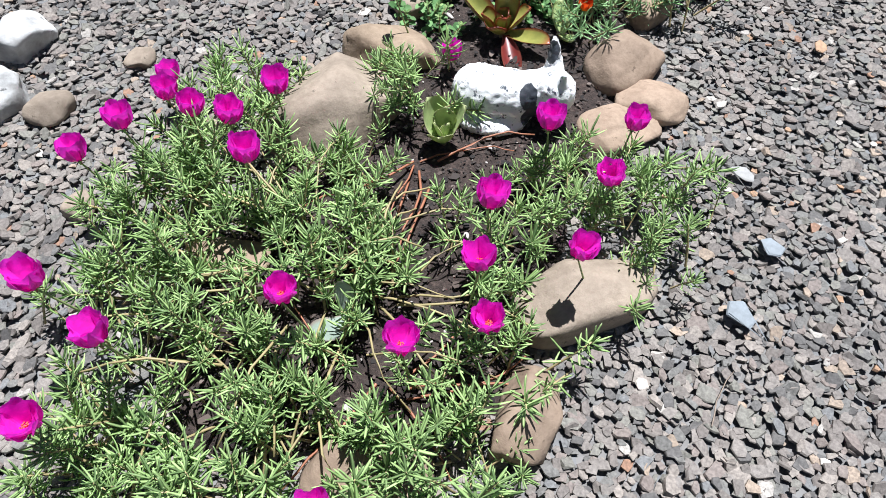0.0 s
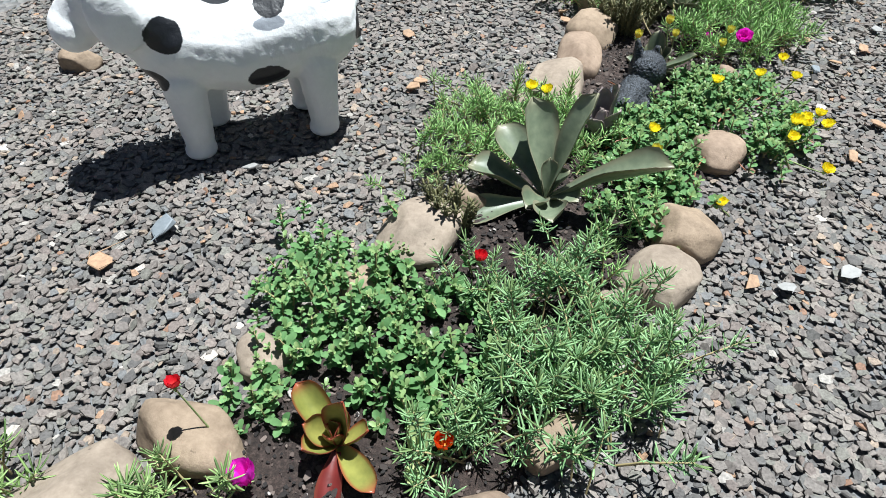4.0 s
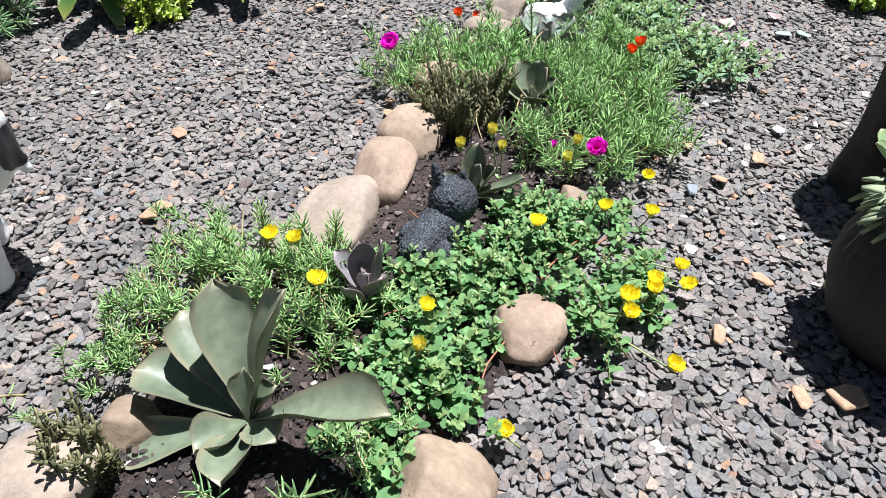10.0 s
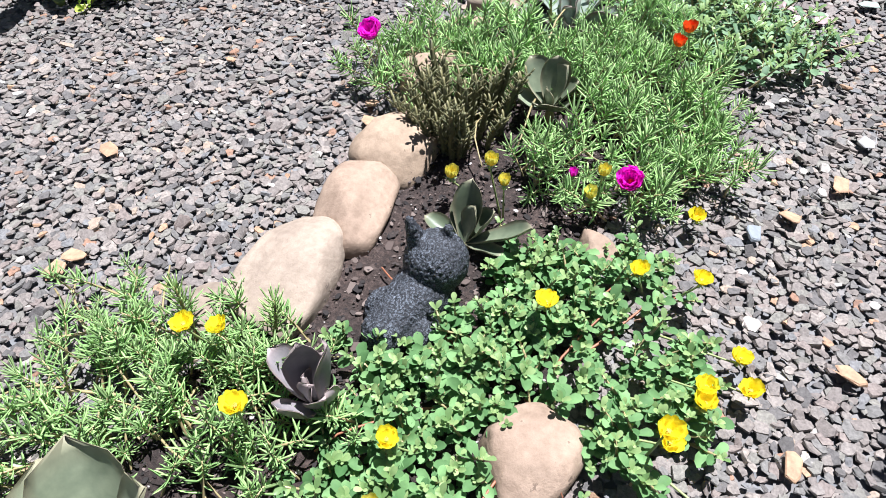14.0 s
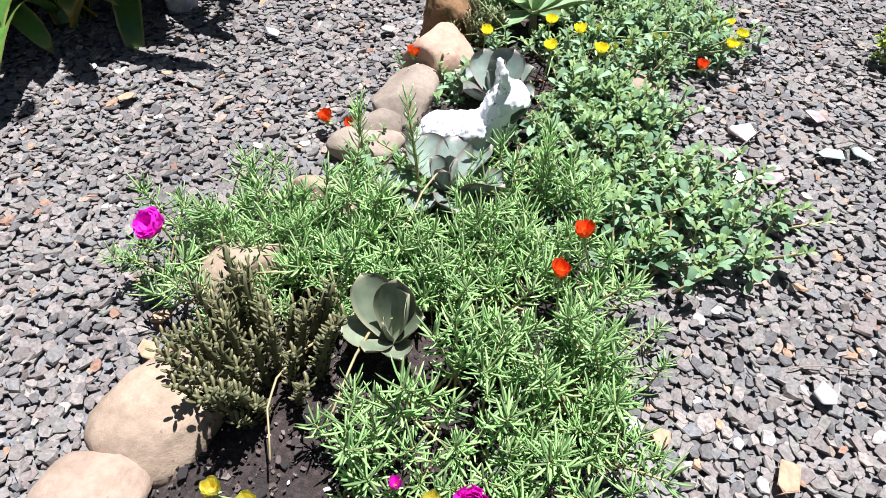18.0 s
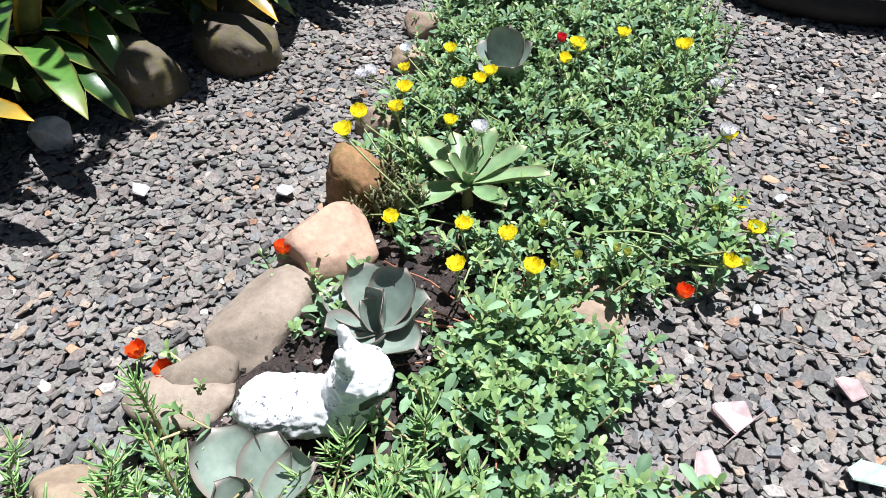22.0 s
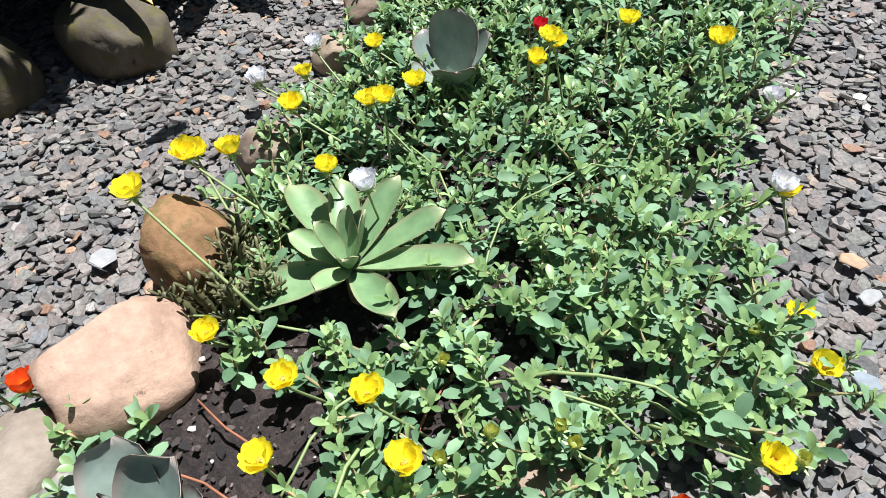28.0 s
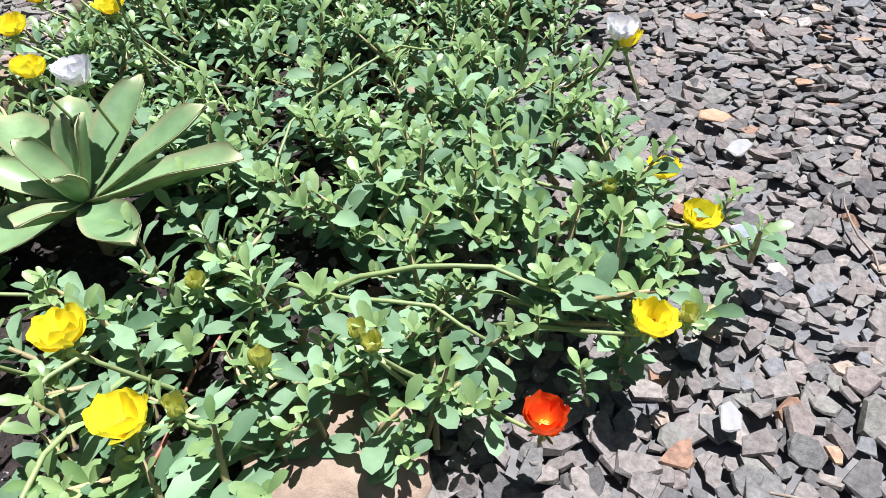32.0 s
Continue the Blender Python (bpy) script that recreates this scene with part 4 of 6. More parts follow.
MAT_NEEDLE_F = [(-1.56, 5.82), (-1.5, 6.14), (-1.26, 6.29), (-0.98, 6.32), (-0.72, 6.19), (-0.4, 6.51), (-0.17, 6.38), (-0.02, 6.15), (0.04, 5.81), (-0.22, 5.64), (-0.51, 5.45), (-0.63, 5.53), (-0.59, 5.8), (-0.89, 5.94), (-1.1, 5.92), (-1.35, 5.77)]
MAT_NEEDLE_G = [(-1.17, 5.95), (-1.28, 6.15), (-1.11, 6.41), (-0.84, 6.44), (-0.75, 6.74), (-0.54, 6.92), (-0.34, 6.83), (-0.27, 6.64), (-0.55, 6.28), (-1.0, 5.93)]
MAT_PURSLANE_F = [(-0.84, 7.2), (-0.72, 7.59), (-0.37, 7.61), (-0.12, 7.26), (0.2, 7.22), (0.17, 6.95), (-0.03, 6.7), (-0.21, 6.63), (-0.41, 6.76), (-0.6, 6.73), (-0.79, 6.84)]
MAT_PURSLANE_G = [(-1.34, 6.52), (-1.33, 6.74), (-1.14, 6.81), (-0.88, 6.59), (-0.87, 6.41), (-1.02, 6.41), (-1.16, 6.42)]
MAT_PURSLANE_H = [(-1.95, 8.53), (-2.35, 9.17), (-2.6, 9.79), (-2.86, 10.63), (-2.3, 11.06), (-1.49, 10.35), (-0.95, 9.79), (-0.83, 9.05), (-0.64, 8.67), (-0.29, 8.36), (-0.28, 8.07), (-0.52, 7.84), (-0.64, 7.66), (-0.36, 7.6), (-0.39, 7.36), (-0.62, 7.18), (-0.83, 7.24), (-1.0, 7.52), (-1.4, 7.61), (-1.69, 8.01)]
BED_SOUTH = [(-1.25, 1.6), (-1.13, 2.1), (-1.15, 2.45), (-1.08, 2.95), (-1.0, 3.25), (-0.1, 3.4), (-0.14, 3.0), (-0.12, 2.7), (-0.16, 2.25), (-0.1, 1.95), (-0.25, 1.5), (-0.2, 1.1), (-0.3, 0.66), (-0.63, 0.42), (-1.2, 0.3), (-1.5, 0.6), (-1.4, 0.92), (-1.45, 1.2)]
BED_MID = [(-1.0, 3.2), (-1.05, 3.7), (-1.1, 4.5), (-1.05, 4.75), (-1.08, 5.1), (-1.15, 5.45), (-1.27, 5.9), (-0.3, 5.9), (-0.23, 5.4), (-0.05, 4.6), (-0.05, 3.9), (-0.08, 3.5), (-0.1, 3.3)]
BED_NORTH = [(-1.27, 5.8), (-1.3, 6.35), (-1.38, 6.8), (-1.4, 7.05), (-1.45, 7.4), (-0.55, 7.4), (-0.35, 7.0), (-0.3, 6.1), (-0.33, 5.8)]
BED_END = [(-1.45, 7.3), (-1.6, 7.75), (-1.85, 8.15), (-2.1, 8.65), (-2.3, 9.1), (-2.3, 10.0), (-1.2, 10.0), (-0.95, 8.6), (-0.7, 8.0), (-0.65, 7.6), (-0.65, 7.3)]
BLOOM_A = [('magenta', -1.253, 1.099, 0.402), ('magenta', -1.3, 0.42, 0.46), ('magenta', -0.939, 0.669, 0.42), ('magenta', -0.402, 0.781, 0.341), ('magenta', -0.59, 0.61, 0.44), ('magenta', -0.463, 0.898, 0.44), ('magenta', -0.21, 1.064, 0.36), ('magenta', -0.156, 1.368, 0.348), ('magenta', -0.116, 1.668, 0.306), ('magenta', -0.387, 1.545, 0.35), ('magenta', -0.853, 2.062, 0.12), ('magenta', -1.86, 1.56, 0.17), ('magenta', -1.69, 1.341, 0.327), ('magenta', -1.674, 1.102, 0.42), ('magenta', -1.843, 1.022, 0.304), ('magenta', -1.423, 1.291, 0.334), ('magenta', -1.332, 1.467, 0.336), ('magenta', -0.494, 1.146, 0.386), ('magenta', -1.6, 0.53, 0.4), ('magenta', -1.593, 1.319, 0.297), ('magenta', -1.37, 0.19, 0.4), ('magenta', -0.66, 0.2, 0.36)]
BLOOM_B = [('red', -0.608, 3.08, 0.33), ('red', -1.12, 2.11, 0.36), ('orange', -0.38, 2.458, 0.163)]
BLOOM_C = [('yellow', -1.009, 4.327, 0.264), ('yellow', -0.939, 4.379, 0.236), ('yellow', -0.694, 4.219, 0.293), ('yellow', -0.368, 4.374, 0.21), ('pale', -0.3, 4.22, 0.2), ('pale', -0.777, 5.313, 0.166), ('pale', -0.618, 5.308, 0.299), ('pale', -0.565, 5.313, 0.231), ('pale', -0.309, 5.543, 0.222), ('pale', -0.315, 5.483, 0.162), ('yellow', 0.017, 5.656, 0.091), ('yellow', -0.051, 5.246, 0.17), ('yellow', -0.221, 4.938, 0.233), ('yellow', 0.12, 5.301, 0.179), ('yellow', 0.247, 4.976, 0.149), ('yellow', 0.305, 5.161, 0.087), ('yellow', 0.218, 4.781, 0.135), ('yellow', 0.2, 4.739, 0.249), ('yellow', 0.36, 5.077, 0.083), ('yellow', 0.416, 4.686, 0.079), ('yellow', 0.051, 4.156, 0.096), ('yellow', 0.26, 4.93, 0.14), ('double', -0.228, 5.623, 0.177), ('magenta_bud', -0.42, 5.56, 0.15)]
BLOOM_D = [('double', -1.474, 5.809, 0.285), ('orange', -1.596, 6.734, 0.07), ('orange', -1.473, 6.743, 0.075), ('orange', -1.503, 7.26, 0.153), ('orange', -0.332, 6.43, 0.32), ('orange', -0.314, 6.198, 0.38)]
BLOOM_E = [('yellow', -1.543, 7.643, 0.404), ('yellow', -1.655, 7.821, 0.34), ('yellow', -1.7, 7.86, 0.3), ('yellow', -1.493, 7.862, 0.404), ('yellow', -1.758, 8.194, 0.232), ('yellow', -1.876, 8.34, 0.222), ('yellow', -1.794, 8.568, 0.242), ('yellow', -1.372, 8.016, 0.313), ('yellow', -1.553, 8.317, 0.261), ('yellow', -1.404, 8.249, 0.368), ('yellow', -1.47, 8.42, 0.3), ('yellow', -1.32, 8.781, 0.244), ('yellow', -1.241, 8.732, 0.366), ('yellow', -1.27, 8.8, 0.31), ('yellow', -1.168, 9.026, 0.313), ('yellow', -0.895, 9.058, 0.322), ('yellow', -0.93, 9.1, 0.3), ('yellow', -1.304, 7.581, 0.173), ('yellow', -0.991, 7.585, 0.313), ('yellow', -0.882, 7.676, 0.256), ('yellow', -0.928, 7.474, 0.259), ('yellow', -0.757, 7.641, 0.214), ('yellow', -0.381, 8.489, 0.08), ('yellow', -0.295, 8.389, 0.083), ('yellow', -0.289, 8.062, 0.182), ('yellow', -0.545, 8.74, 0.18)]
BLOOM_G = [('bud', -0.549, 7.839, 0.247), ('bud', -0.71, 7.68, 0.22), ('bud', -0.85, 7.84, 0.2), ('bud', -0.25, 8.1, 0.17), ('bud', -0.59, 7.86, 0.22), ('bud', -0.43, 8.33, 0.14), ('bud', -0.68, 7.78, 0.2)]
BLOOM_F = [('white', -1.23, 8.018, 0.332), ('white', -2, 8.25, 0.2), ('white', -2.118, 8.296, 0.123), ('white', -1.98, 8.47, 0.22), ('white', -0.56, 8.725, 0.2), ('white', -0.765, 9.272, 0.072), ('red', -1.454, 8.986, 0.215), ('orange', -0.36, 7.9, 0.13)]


# ---------- statues ----------
def ball(bm, c, r, stretch=(1, 1, 1), seg=20):
    out = bmesh.ops.create_uvsphere(bm, u_segments=seg, v_segments=seg // 2, radius=1)
    for v in out["verts"]:
        v.co = Vector((v.co.x * r * stretch[0] + c[0], v.co.y * r * stretch[1] + c[1], v.co.z * r * stretch[2] + c[2]))


def limb(bm, a, b, ra, rb, n=8, seg=16):
    a, b = Vector(a), Vector(b)
    for i in range(n + 1):
        f = i / n
        ball(bm, a.lerp(b, f), ra + (rb - ra) * f, seg=seg)


def fused(name, bm, mat, m, voxel, label, category="statue", rough=0.0, grain=30.0):
    """Balls and limbs melted into one cast body with a hand-modelled surface."""
    ob = part(name, bm, mat)
    ob.matrix_world = m
    r = ob.modifiers.new("melt", "REMESH")
    r.mode, r.voxel_size, r.use_smooth_shade = "VOXEL", voxel, True
    s = ob.modifiers.new("smooth", "SMOOTH")
    s.factor, s.iterations = 0.5, 6
    if rough:
        tex = bpy.data.textures.new(name + "_relief", "CLOUDS")
        tex.noise_scale = 1.0 / grain
        d = ob.modifiers.new("relief", "DISPLACE")
        d.texture, d.strength, d.texture_coords = tex, rough, "LOCAL"
    return tagged(ob, label, category)


def build_cow():
    bm = bmesh.new()
    c = 0.185
    limb(bm, (-0.02, c, 0.55), (0.36, c, 0.495), 0.225, 0.22)
    limb(bm, (0.36, c, 0.495), (0.62, c, 0.56), 0.22, 0.215)
    limb(bm, (0.62, c, 0.57), (0.84, c, 0.8), 0.2, 0.165)
    ball(bm, (0.86, c, 0.84), 0.15, (1, 1.0, 1))
    limb(bm, (0.88, c, 0.81), (1.0, c, 0.71), 0.14, 0.11)
    ball(bm, (1.02, c, 0.7), 0.118, (0.85, 1.2, 0.9))
    for n, s, fu, ru in ((0.05, -1, 0.645, 0.01), (0.325, 1, 0.55, 0.06)):
        limb(bm, (fu, n + s * -0.02, 0.42), (fu + 0.005, n, 0.06), 0.105, 0.074)
        ball(bm, (fu + 0.01, n, 0.045), 0.079, (1.05, 1, 0.62))
        limb(bm, (ru, n + s * -0.02, 0.42), (ru + 0.005, n, 0.06), 0.11, 0.074)
        ball(bm, (ru + 0.01, n, 0.045), 0.079, (1.05, 1, 0.62))
        limb(bm, (0.86, c + s * 0.09, 0.95), (0.9, c + s * 0.19, 1.07), 0.058, 0.02, 10, 14)
        for q in range(7):
            f = q / 6
            ball(bm, (0.835 - 0.02 * f, c + s * (0.15 + 0.04 * f), 0.9 - 0.19 * f), 0.05 + 0.05 * math.sin(f * 2.6), (1.1, 0.5, 1.1), 14)
    ball(bm, (-0.2, c, 0.63), 0.05)
    limb(bm, (-0.21, c, 0.66), (-0.235, c, 0.42), 0.028, 0.024, 6, 10)
    spots = [((0.655, -0.02, 0.68), (0.078, 0.13, 0.08)), ((0.25, -0.02, 0.41), (0.098, 0.13, 0.066)), ((0.18, 0.1, 0.74), (0.075, 0.12, 0.075)), ((0.77, 0.02, 0.46), (0.08, 0.15, 0.05)),
             ((0.9, c, 1.0), (0.07, 0.09, 0.075)), ((-0.22, 0.17, 0.53), (0.06, 0.11, 0.085)), ((0.42, 0.24, 0.72), (0.09, 0.1, 0.1)), ((0.3, 0.36, 0.55), (0.11, 0.1, 0.1)),
             ((0.655, 0.05, -0.02), (0.12, 0.12, 0.045)), ((0.02, 0.05, -0.02), (0.12, 0.12, 0.045)), ((0.56, 0.325, -0.02), (0.12, 0.12, 0.045)), ((0.07, 0.325, -0.02), (0.12, 0.12, 0.045))]
    mat = spotted_paint("white_cow_paint", spots, greys=[((0.89, c - 0.15, 1.03), (0.07, 0.085, 0.08)), ((0.89, c + 0.15, 1.03), (0.07, 0.085, 0.08)), ((0.2, 0.02, 0.66), (0.07, 0.05, 0.03)), ((-0.05, 0.1, 0.72), (0.06, 0.07, 0.04))])
    u = Vector((-0.6357, -0.7719, 0))
    n = Vector((-0.7719, 0.6357, 0))
    m = Matrix((u, n, Vector((0, 0, 1)))).transposed().to_4x4()
    m.translation = (-1.86, 3.72, 0.0)
    fused("cow_statue", bm, mat, m, 0.012, "white-painted cement cow statue with black spots, standing on the gravel", rough=0.006)


def build_cat():
    bm = bmesh.new()
    limb(bm, (-0.09, 0.01, 0.115), (0.06, 0, 0.115), 0.105, 0.1)
    ball(bm, (-0.03, -0.015, 0.04), 0.125, (1.3, 1.08, 0.42))
    ball(bm, (-0.14, -0.03, 0.03), 0.06, (1.2, 1.2, 0.6))
    limb(bm, (0.06, 0, 0.12), (0.18, 0.0, 0.15), 0.085, 0.09)
    ball(bm, (0.195, -0.005, 0.15), 0.09, (1, 0.98, 0.98))
    limb(bm, (0.19, 0.05, 0.21), (0.175, 0.07, 0.34), 0.042, 0.014, 8, 10)
    limb(bm, (0.215, -0.045, 0.2), (0.225, -0.06, 0.285), 0.032, 0.012, 6, 10)
    ball(bm, (0.2, -0.02, 0.175), 0.082)
    mat = spotted_paint("worn_white_paint", [((0.105, -0.06, 0.17), (0.035, 0.05, 0.05)), ((0.17, 0.04, 0.3), (0.03, 0.04, 0.045)), ((0.135, -0.075, 0.09), (0.045, 0.05, 0.06)), ((0.25, -0.05, 0.085), (0.05, 0.05, 0.02))], wear=0.42, grain=45.0, spot=(0.05, 0.055, 0.065))
    fused("animal_statue", bm, mat, pose(-0.612, 1.865, 0.02, 0, 0, 8), 0.0085, "white-painted cement animal figure, lying on dark soil, with worn grey patches", rough=0.013, grain=48.0)
    bm = bmesh.new()
    limb(bm, (-0.13, 0, 0.1), (0.07, 0, 0.095), 0.095, 0.085)
    limb(bm, (0.07, 0, 0.11), (0.12, 0.0, 0.22), 0.075, 0.08)
    ball(bm, (0.135, 0, 0.235), 0.085, (1, 0.95, 1))
    for s in (-1, 1):
        limb(bm, (0.11, s * 0.03, 0.3), (0.1, s * 0.04, 0.385), 0.03, 0.014, 6, 10)
    ball(bm, (-0.2, 0, 0.09), 0.04)
    mat = spotted_paint("flaking_white_paint", [((0.17, -0.06, 0.2), (0.05, 0.04, 0.045))], wear=0.4, grain=45.0)
    fused("animal_statue", bm, mat, pose(-0.995, 6.925, 0.02, 0, 0, 40), 0.0075, "white-painted cement animal figure with flaking paint, lying among purslane", rough=0.018, grain=36.0)
    bm = bmesh.new()
    limb(bm, (-0.12, 0, 0.05), (0.05, 0, 0.08), 0.08, 0.1)
    ball(bm, (-0.05, 0.06, 0.04), 0.075)
    ball(bm, (-0.05, -0.07, 0.035), 0.07)
    ball(bm, (0.12, 0, 0.165), 0.103, (1, 1, 0.98))
    limb(bm, (0.1, 0.055, 0.235), (0.09, 0.075, 0.32), 0.036, 0.014, 6, 10)
    limb(bm, (0.16, -0.01, 0.255), (0.165, -0.015, 0.28), 0.022, 0.016, 4, 10)
    mat = gritty_paint("gritty_black_paint", (0.012, 0.014, 0.018), (0.2, 0.23, 0.27))
    fused("animal_statue", bm, mat, pose(-0.605, 4.82, 0.015, 0, 0, 84), 0.006, "gritty black-painted cement animal figure sitting among yellow-flowered purslane", rough=0.014, grain=110.0)


build_ground()
build_cow()
build_cat()

# ---------- the bed: soil and edging stones ----------
build_soil("soil_bed_1", BED_SOUTH, "dark crumbly soil of the flower bed")
build_soil("soil_bed_2", BED_MID, "dark crumbly soil of the flower bed", 0.033)
build_soil("soil_bed_3", BED_NORTH, "dark crumbly soil of the flower bed", 0.031)
build_soil("soil_bed_4", BED_END, "dark crumbly soil of the flower bed", 0.029)

build_crumbs(((BED_SOUTH, 0.035), (BED_MID, 0.033), (BED_NORTH, 0.031), (BED_END, 0.029)))
TAN = "rounded tan river stone at the edge of the flower bed"
GREY = "rounded grey-brown river stone at the edge of the flower bed"
PINK = "smooth pinkish sandstone at the edge of the flower bed"
stone(-1.25, 1.66, 0.5, 0.4, 0.27, 62, M_STONE_GREY, GREY, boxy=0.52, reseed=104)
for x, y, a, b, h, rz, mat, label in (
        (-1.13, 2.09, 0.41, 0.24, 0.19, 15, M_STONE, TAN), (-0.17, 2.28, 0.36, 0.25, 0.2, 62, M_STONE_PINK, PINK),
        (-0.03, 2.1, 0.29, 0.23, 0.11, 20, M_STONE_PINK, PINK), (-0.14, 1.92, 0.31, 0.21, 0.1, 35, M_STONE_PINK, PINK), (-0.16, 1.11, 0.45, 0.25, 0.19, 40, M_STONE_GREY, GREY),
        (-0.25, 0.66, 0.31, 0.19, 0.16, 85, M_STONE_PINK, PINK), (-0.63, 0.37, 0.36, 0.24, 0.14, 10, M_STONE_PINK, PINK), (-1.33, 0.92, 0.28, 0.16, 0.13, 20, M_STONE, TAN),
        (-1.16, 2.47, 0.19, 0.19, 0.14, 40, M_STONE_GREY, GREY), (-1.08, 2.94, 0.16, 0.19, 0.14, 0, M_STONE, TAN), (-0.11, 2.71, 0.24, 0.16, 0.16, 60, M_STONE, TAN),
        (-0.14, 3.38, 0.15, 0.14, 0.11, 0, M_STONE_GREY, GREY)):
    stone(x, y, a, b, h, rz, mat, label)
for x, y, a, b, h, rz, mat, label in (
        (-1.02, 3.27, 0.44, 0.31, 0.2, 92, M_STONE_GREY, GREY), (-0.95, 3.6, 0.2, 0.17, 0.13, 20, M_STONE, TAN), (-0.05, 3.6, 0.34, 0.27, 0.15, 65, M_STONE_GREY, GREY),
        (-0.03, 3.92, 0.29, 0.27, 0.2, 10, M_STONE, TAN), (-0.08, 4.59, 0.28, 0.24, 0.15, 75, M_STONE_PINK, PINK), (-1.13, 4.5, 0.24, 0.21, 0.12, 0, M_STONE_GREY, GREY),
        (-1.02, 4.7, 0.46, 0.29, 0.2, 102, M_STONE_GREY, GREY), (-1.03, 5.08, 0.39, 0.26, 0.19, 108, M_STONE_PINK, PINK), (-1.1, 5.43, 0.37, 0.29, 0.22, 100, M_STONE, TAN),
        (-0.23, 5.39, 0.15, 0.12, 0.1, 0, M_STONE_PINK, PINK), (-1.27, 5.91, 0.25, 0.27, 0.22, 30, M_STONE, TAN), (-1.31, 6.36, 0.29, 0.18, 0.16, 10, M_STONE, TAN),
        (-1.40, 6.81, 0.21, 0.17, 0.14, 20, M_STONE_GREY, GREY)):
    stone(x, y, a, b, h, rz, mat, label)
for x, y, a, b, h, rz, mat, label in (
        (-1.39, 6.73, 0.30, 0.2, 0.12, 30, M_STONE_GREY, GREY), (-1.42, 7.04, 0.44, 0.24, 0.16, 98, M_STONE_GREY, GREY), (-1.46, 7.42, 0.37, 0.3, 0.25, 75, M_STONE_PEACH, "large peach-coloured sandstone at the edge of the flower bed"),
        (-1.60, 7.72, 0.24, 0.22, 0.29, 10, M_STONE_RUST, "porous rust-brown stone standing at the edge of the flower bed"), (-1.88, 8.14, 0.2, 0.17, 0.14, 30, M_STONE_PINK, PINK),
        (-2.13, 8.65, 0.18, 0.16, 0.13, 0, M_STONE, TAN), (-2.31, 9.02, 0.22, 0.17, 0.14, 50, M_STONE_PINK, PINK), (-0.60, 7.78, 0.22, 0.24, 0.08, 60, M_STONE_PINK, "flat pale pinkish stone half hidden by purslane"),
        (-0.92, 8.56, 0.15, 0.13, 0.1, 0, M_STONE, TAN), (-0.2, 6.1, 0.16, 0.13, 0.09, 20, M_STONE_PINK, PINK)):
    stone(x, y, a, b, h, rz, mat, label, grit=0.09 if mat is M_STONE_RUST else 0.012, boxy=0.9 if mat is M_STONE_PEACH else 0.68)
for x, y, a, b, h, mat, label in (
        (-2.37, 1.40, 0.18, 0.16, 0.09, M_STONE_GREY, "rounded grey stone on the gravel"), (-2.18, 1.78, 0.12, 0.11, 0.06, M_STONE_GREY, "small round grey stone on the gravel"),
        (-1.96, 1.0, 0.13, 0.1, 0.06, M_STONE_GREY, "small flat grey stone on the gravel"), (-2.72, 1.72, 0.27, 0.2, 0.16, M_WHITE_ROCK, "whitewashed rough rock on the gravel"),
        (-2.60, 1.38, 0.24, 0.2, 0.16, M_WHITE_ROCK, "whitewashed rough rock on the gravel"), (-3.13, 2.22, 0.16, 0.12, 0.1, M_WHITE_ROCK, "small whitewashed rock on the gravel"),
        (-3.5, 4.6, 0.38, 0.3, 0.16, M_STONE_GREY, "flat grey-brown stone beside a shrub"), (-3.62, 3.5, 0.22, 0.18, 0.13, M_STONE, "tan stone on the gravel"), (-2.98, 7.2, 0.17, 0.13, 0.14, M_WHITE_ROCK, "pale rounded stone under the strap leaves")):
    stone(x, y, a, b, h, x * 40, mat, label, "loose stones on the gravel", name="stone")
for x, y, a, b, h, mat in ((-3.08, 7.74, 0.44, 0.34, 0.3, M_STONE_MOSS), (-2.92, 8.2, 0.46, 0.34, 0.28, M_STONE_MOSS), (-3.5, 6.9, 0.3, 0.24, 0.2, M_STONE_MOSS), (-3.4, 8.6, 0.4, 0.3, 0.26, M_STONE_MOSS)):
    stone(x, y, a, b, h, x * 60, mat, "mossy brown boulder in the shade of strap-leaved plants", "mossy boulders round the shade bed", name="boulder", grit=0.035)

# ---------- mats of purslane and moss rose ----------
pa = plant("moss_rose", -0.9, 0.9, "sprawling moss rose with needle leaves and magenta flowers", "flowering plant")
foliage_mat(pa, "needle", [[(x * 0.92 - 0.024 + 0.9, y * 0.92 - 0.9) for x, y in MAT_ROSE_A]], 310, 1, M_NEEDLE, M_STEM, 0.15, [(0.2, 0.42, 0.15), (0.1, 0.28, 0.1), (0.3, 0.0, 0.13), (0.22, -0.3, 0.12), (-0.36, 0.02, 0.13), (0.66, 0.2, 0.16), (0.58, -0.25, 0.13), (0.06, 0.62, 0.16), (0.14, 0.72, 0.14), (0.35, 0.9, 0.22), (0.14, -0.27, 0.11), (-0.33, 0.72, 0.2), (0.27, -0.24, 0.04)])
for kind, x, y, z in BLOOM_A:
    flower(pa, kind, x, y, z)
trailing_stems(pa, -0.95, 0.85, (0.9, 0.8), 34, 201, M_STEM, 0.16)
trailing_stems(pa, -0.85, 1.5, (0.3, 0.3), 7, 202, M_STEM_RED)
trailing_stems(pa, -0.7, 0.65, (0.25, 0.2), 6, 203, M_STEM_RED, 0.03)
pb = plant("purslane", -0.8, 2.8, "low green purslane with small round leaves and red flowers", "flowering plant")
foliage_mat(pb, "small", [[(x + 0.8, y - 2.8) for x, y in MAT_PURSLANE_B]], 560, 2, M_OVAL, M_STEM, 0.14, [(0.2, 0.53, 0.15)])
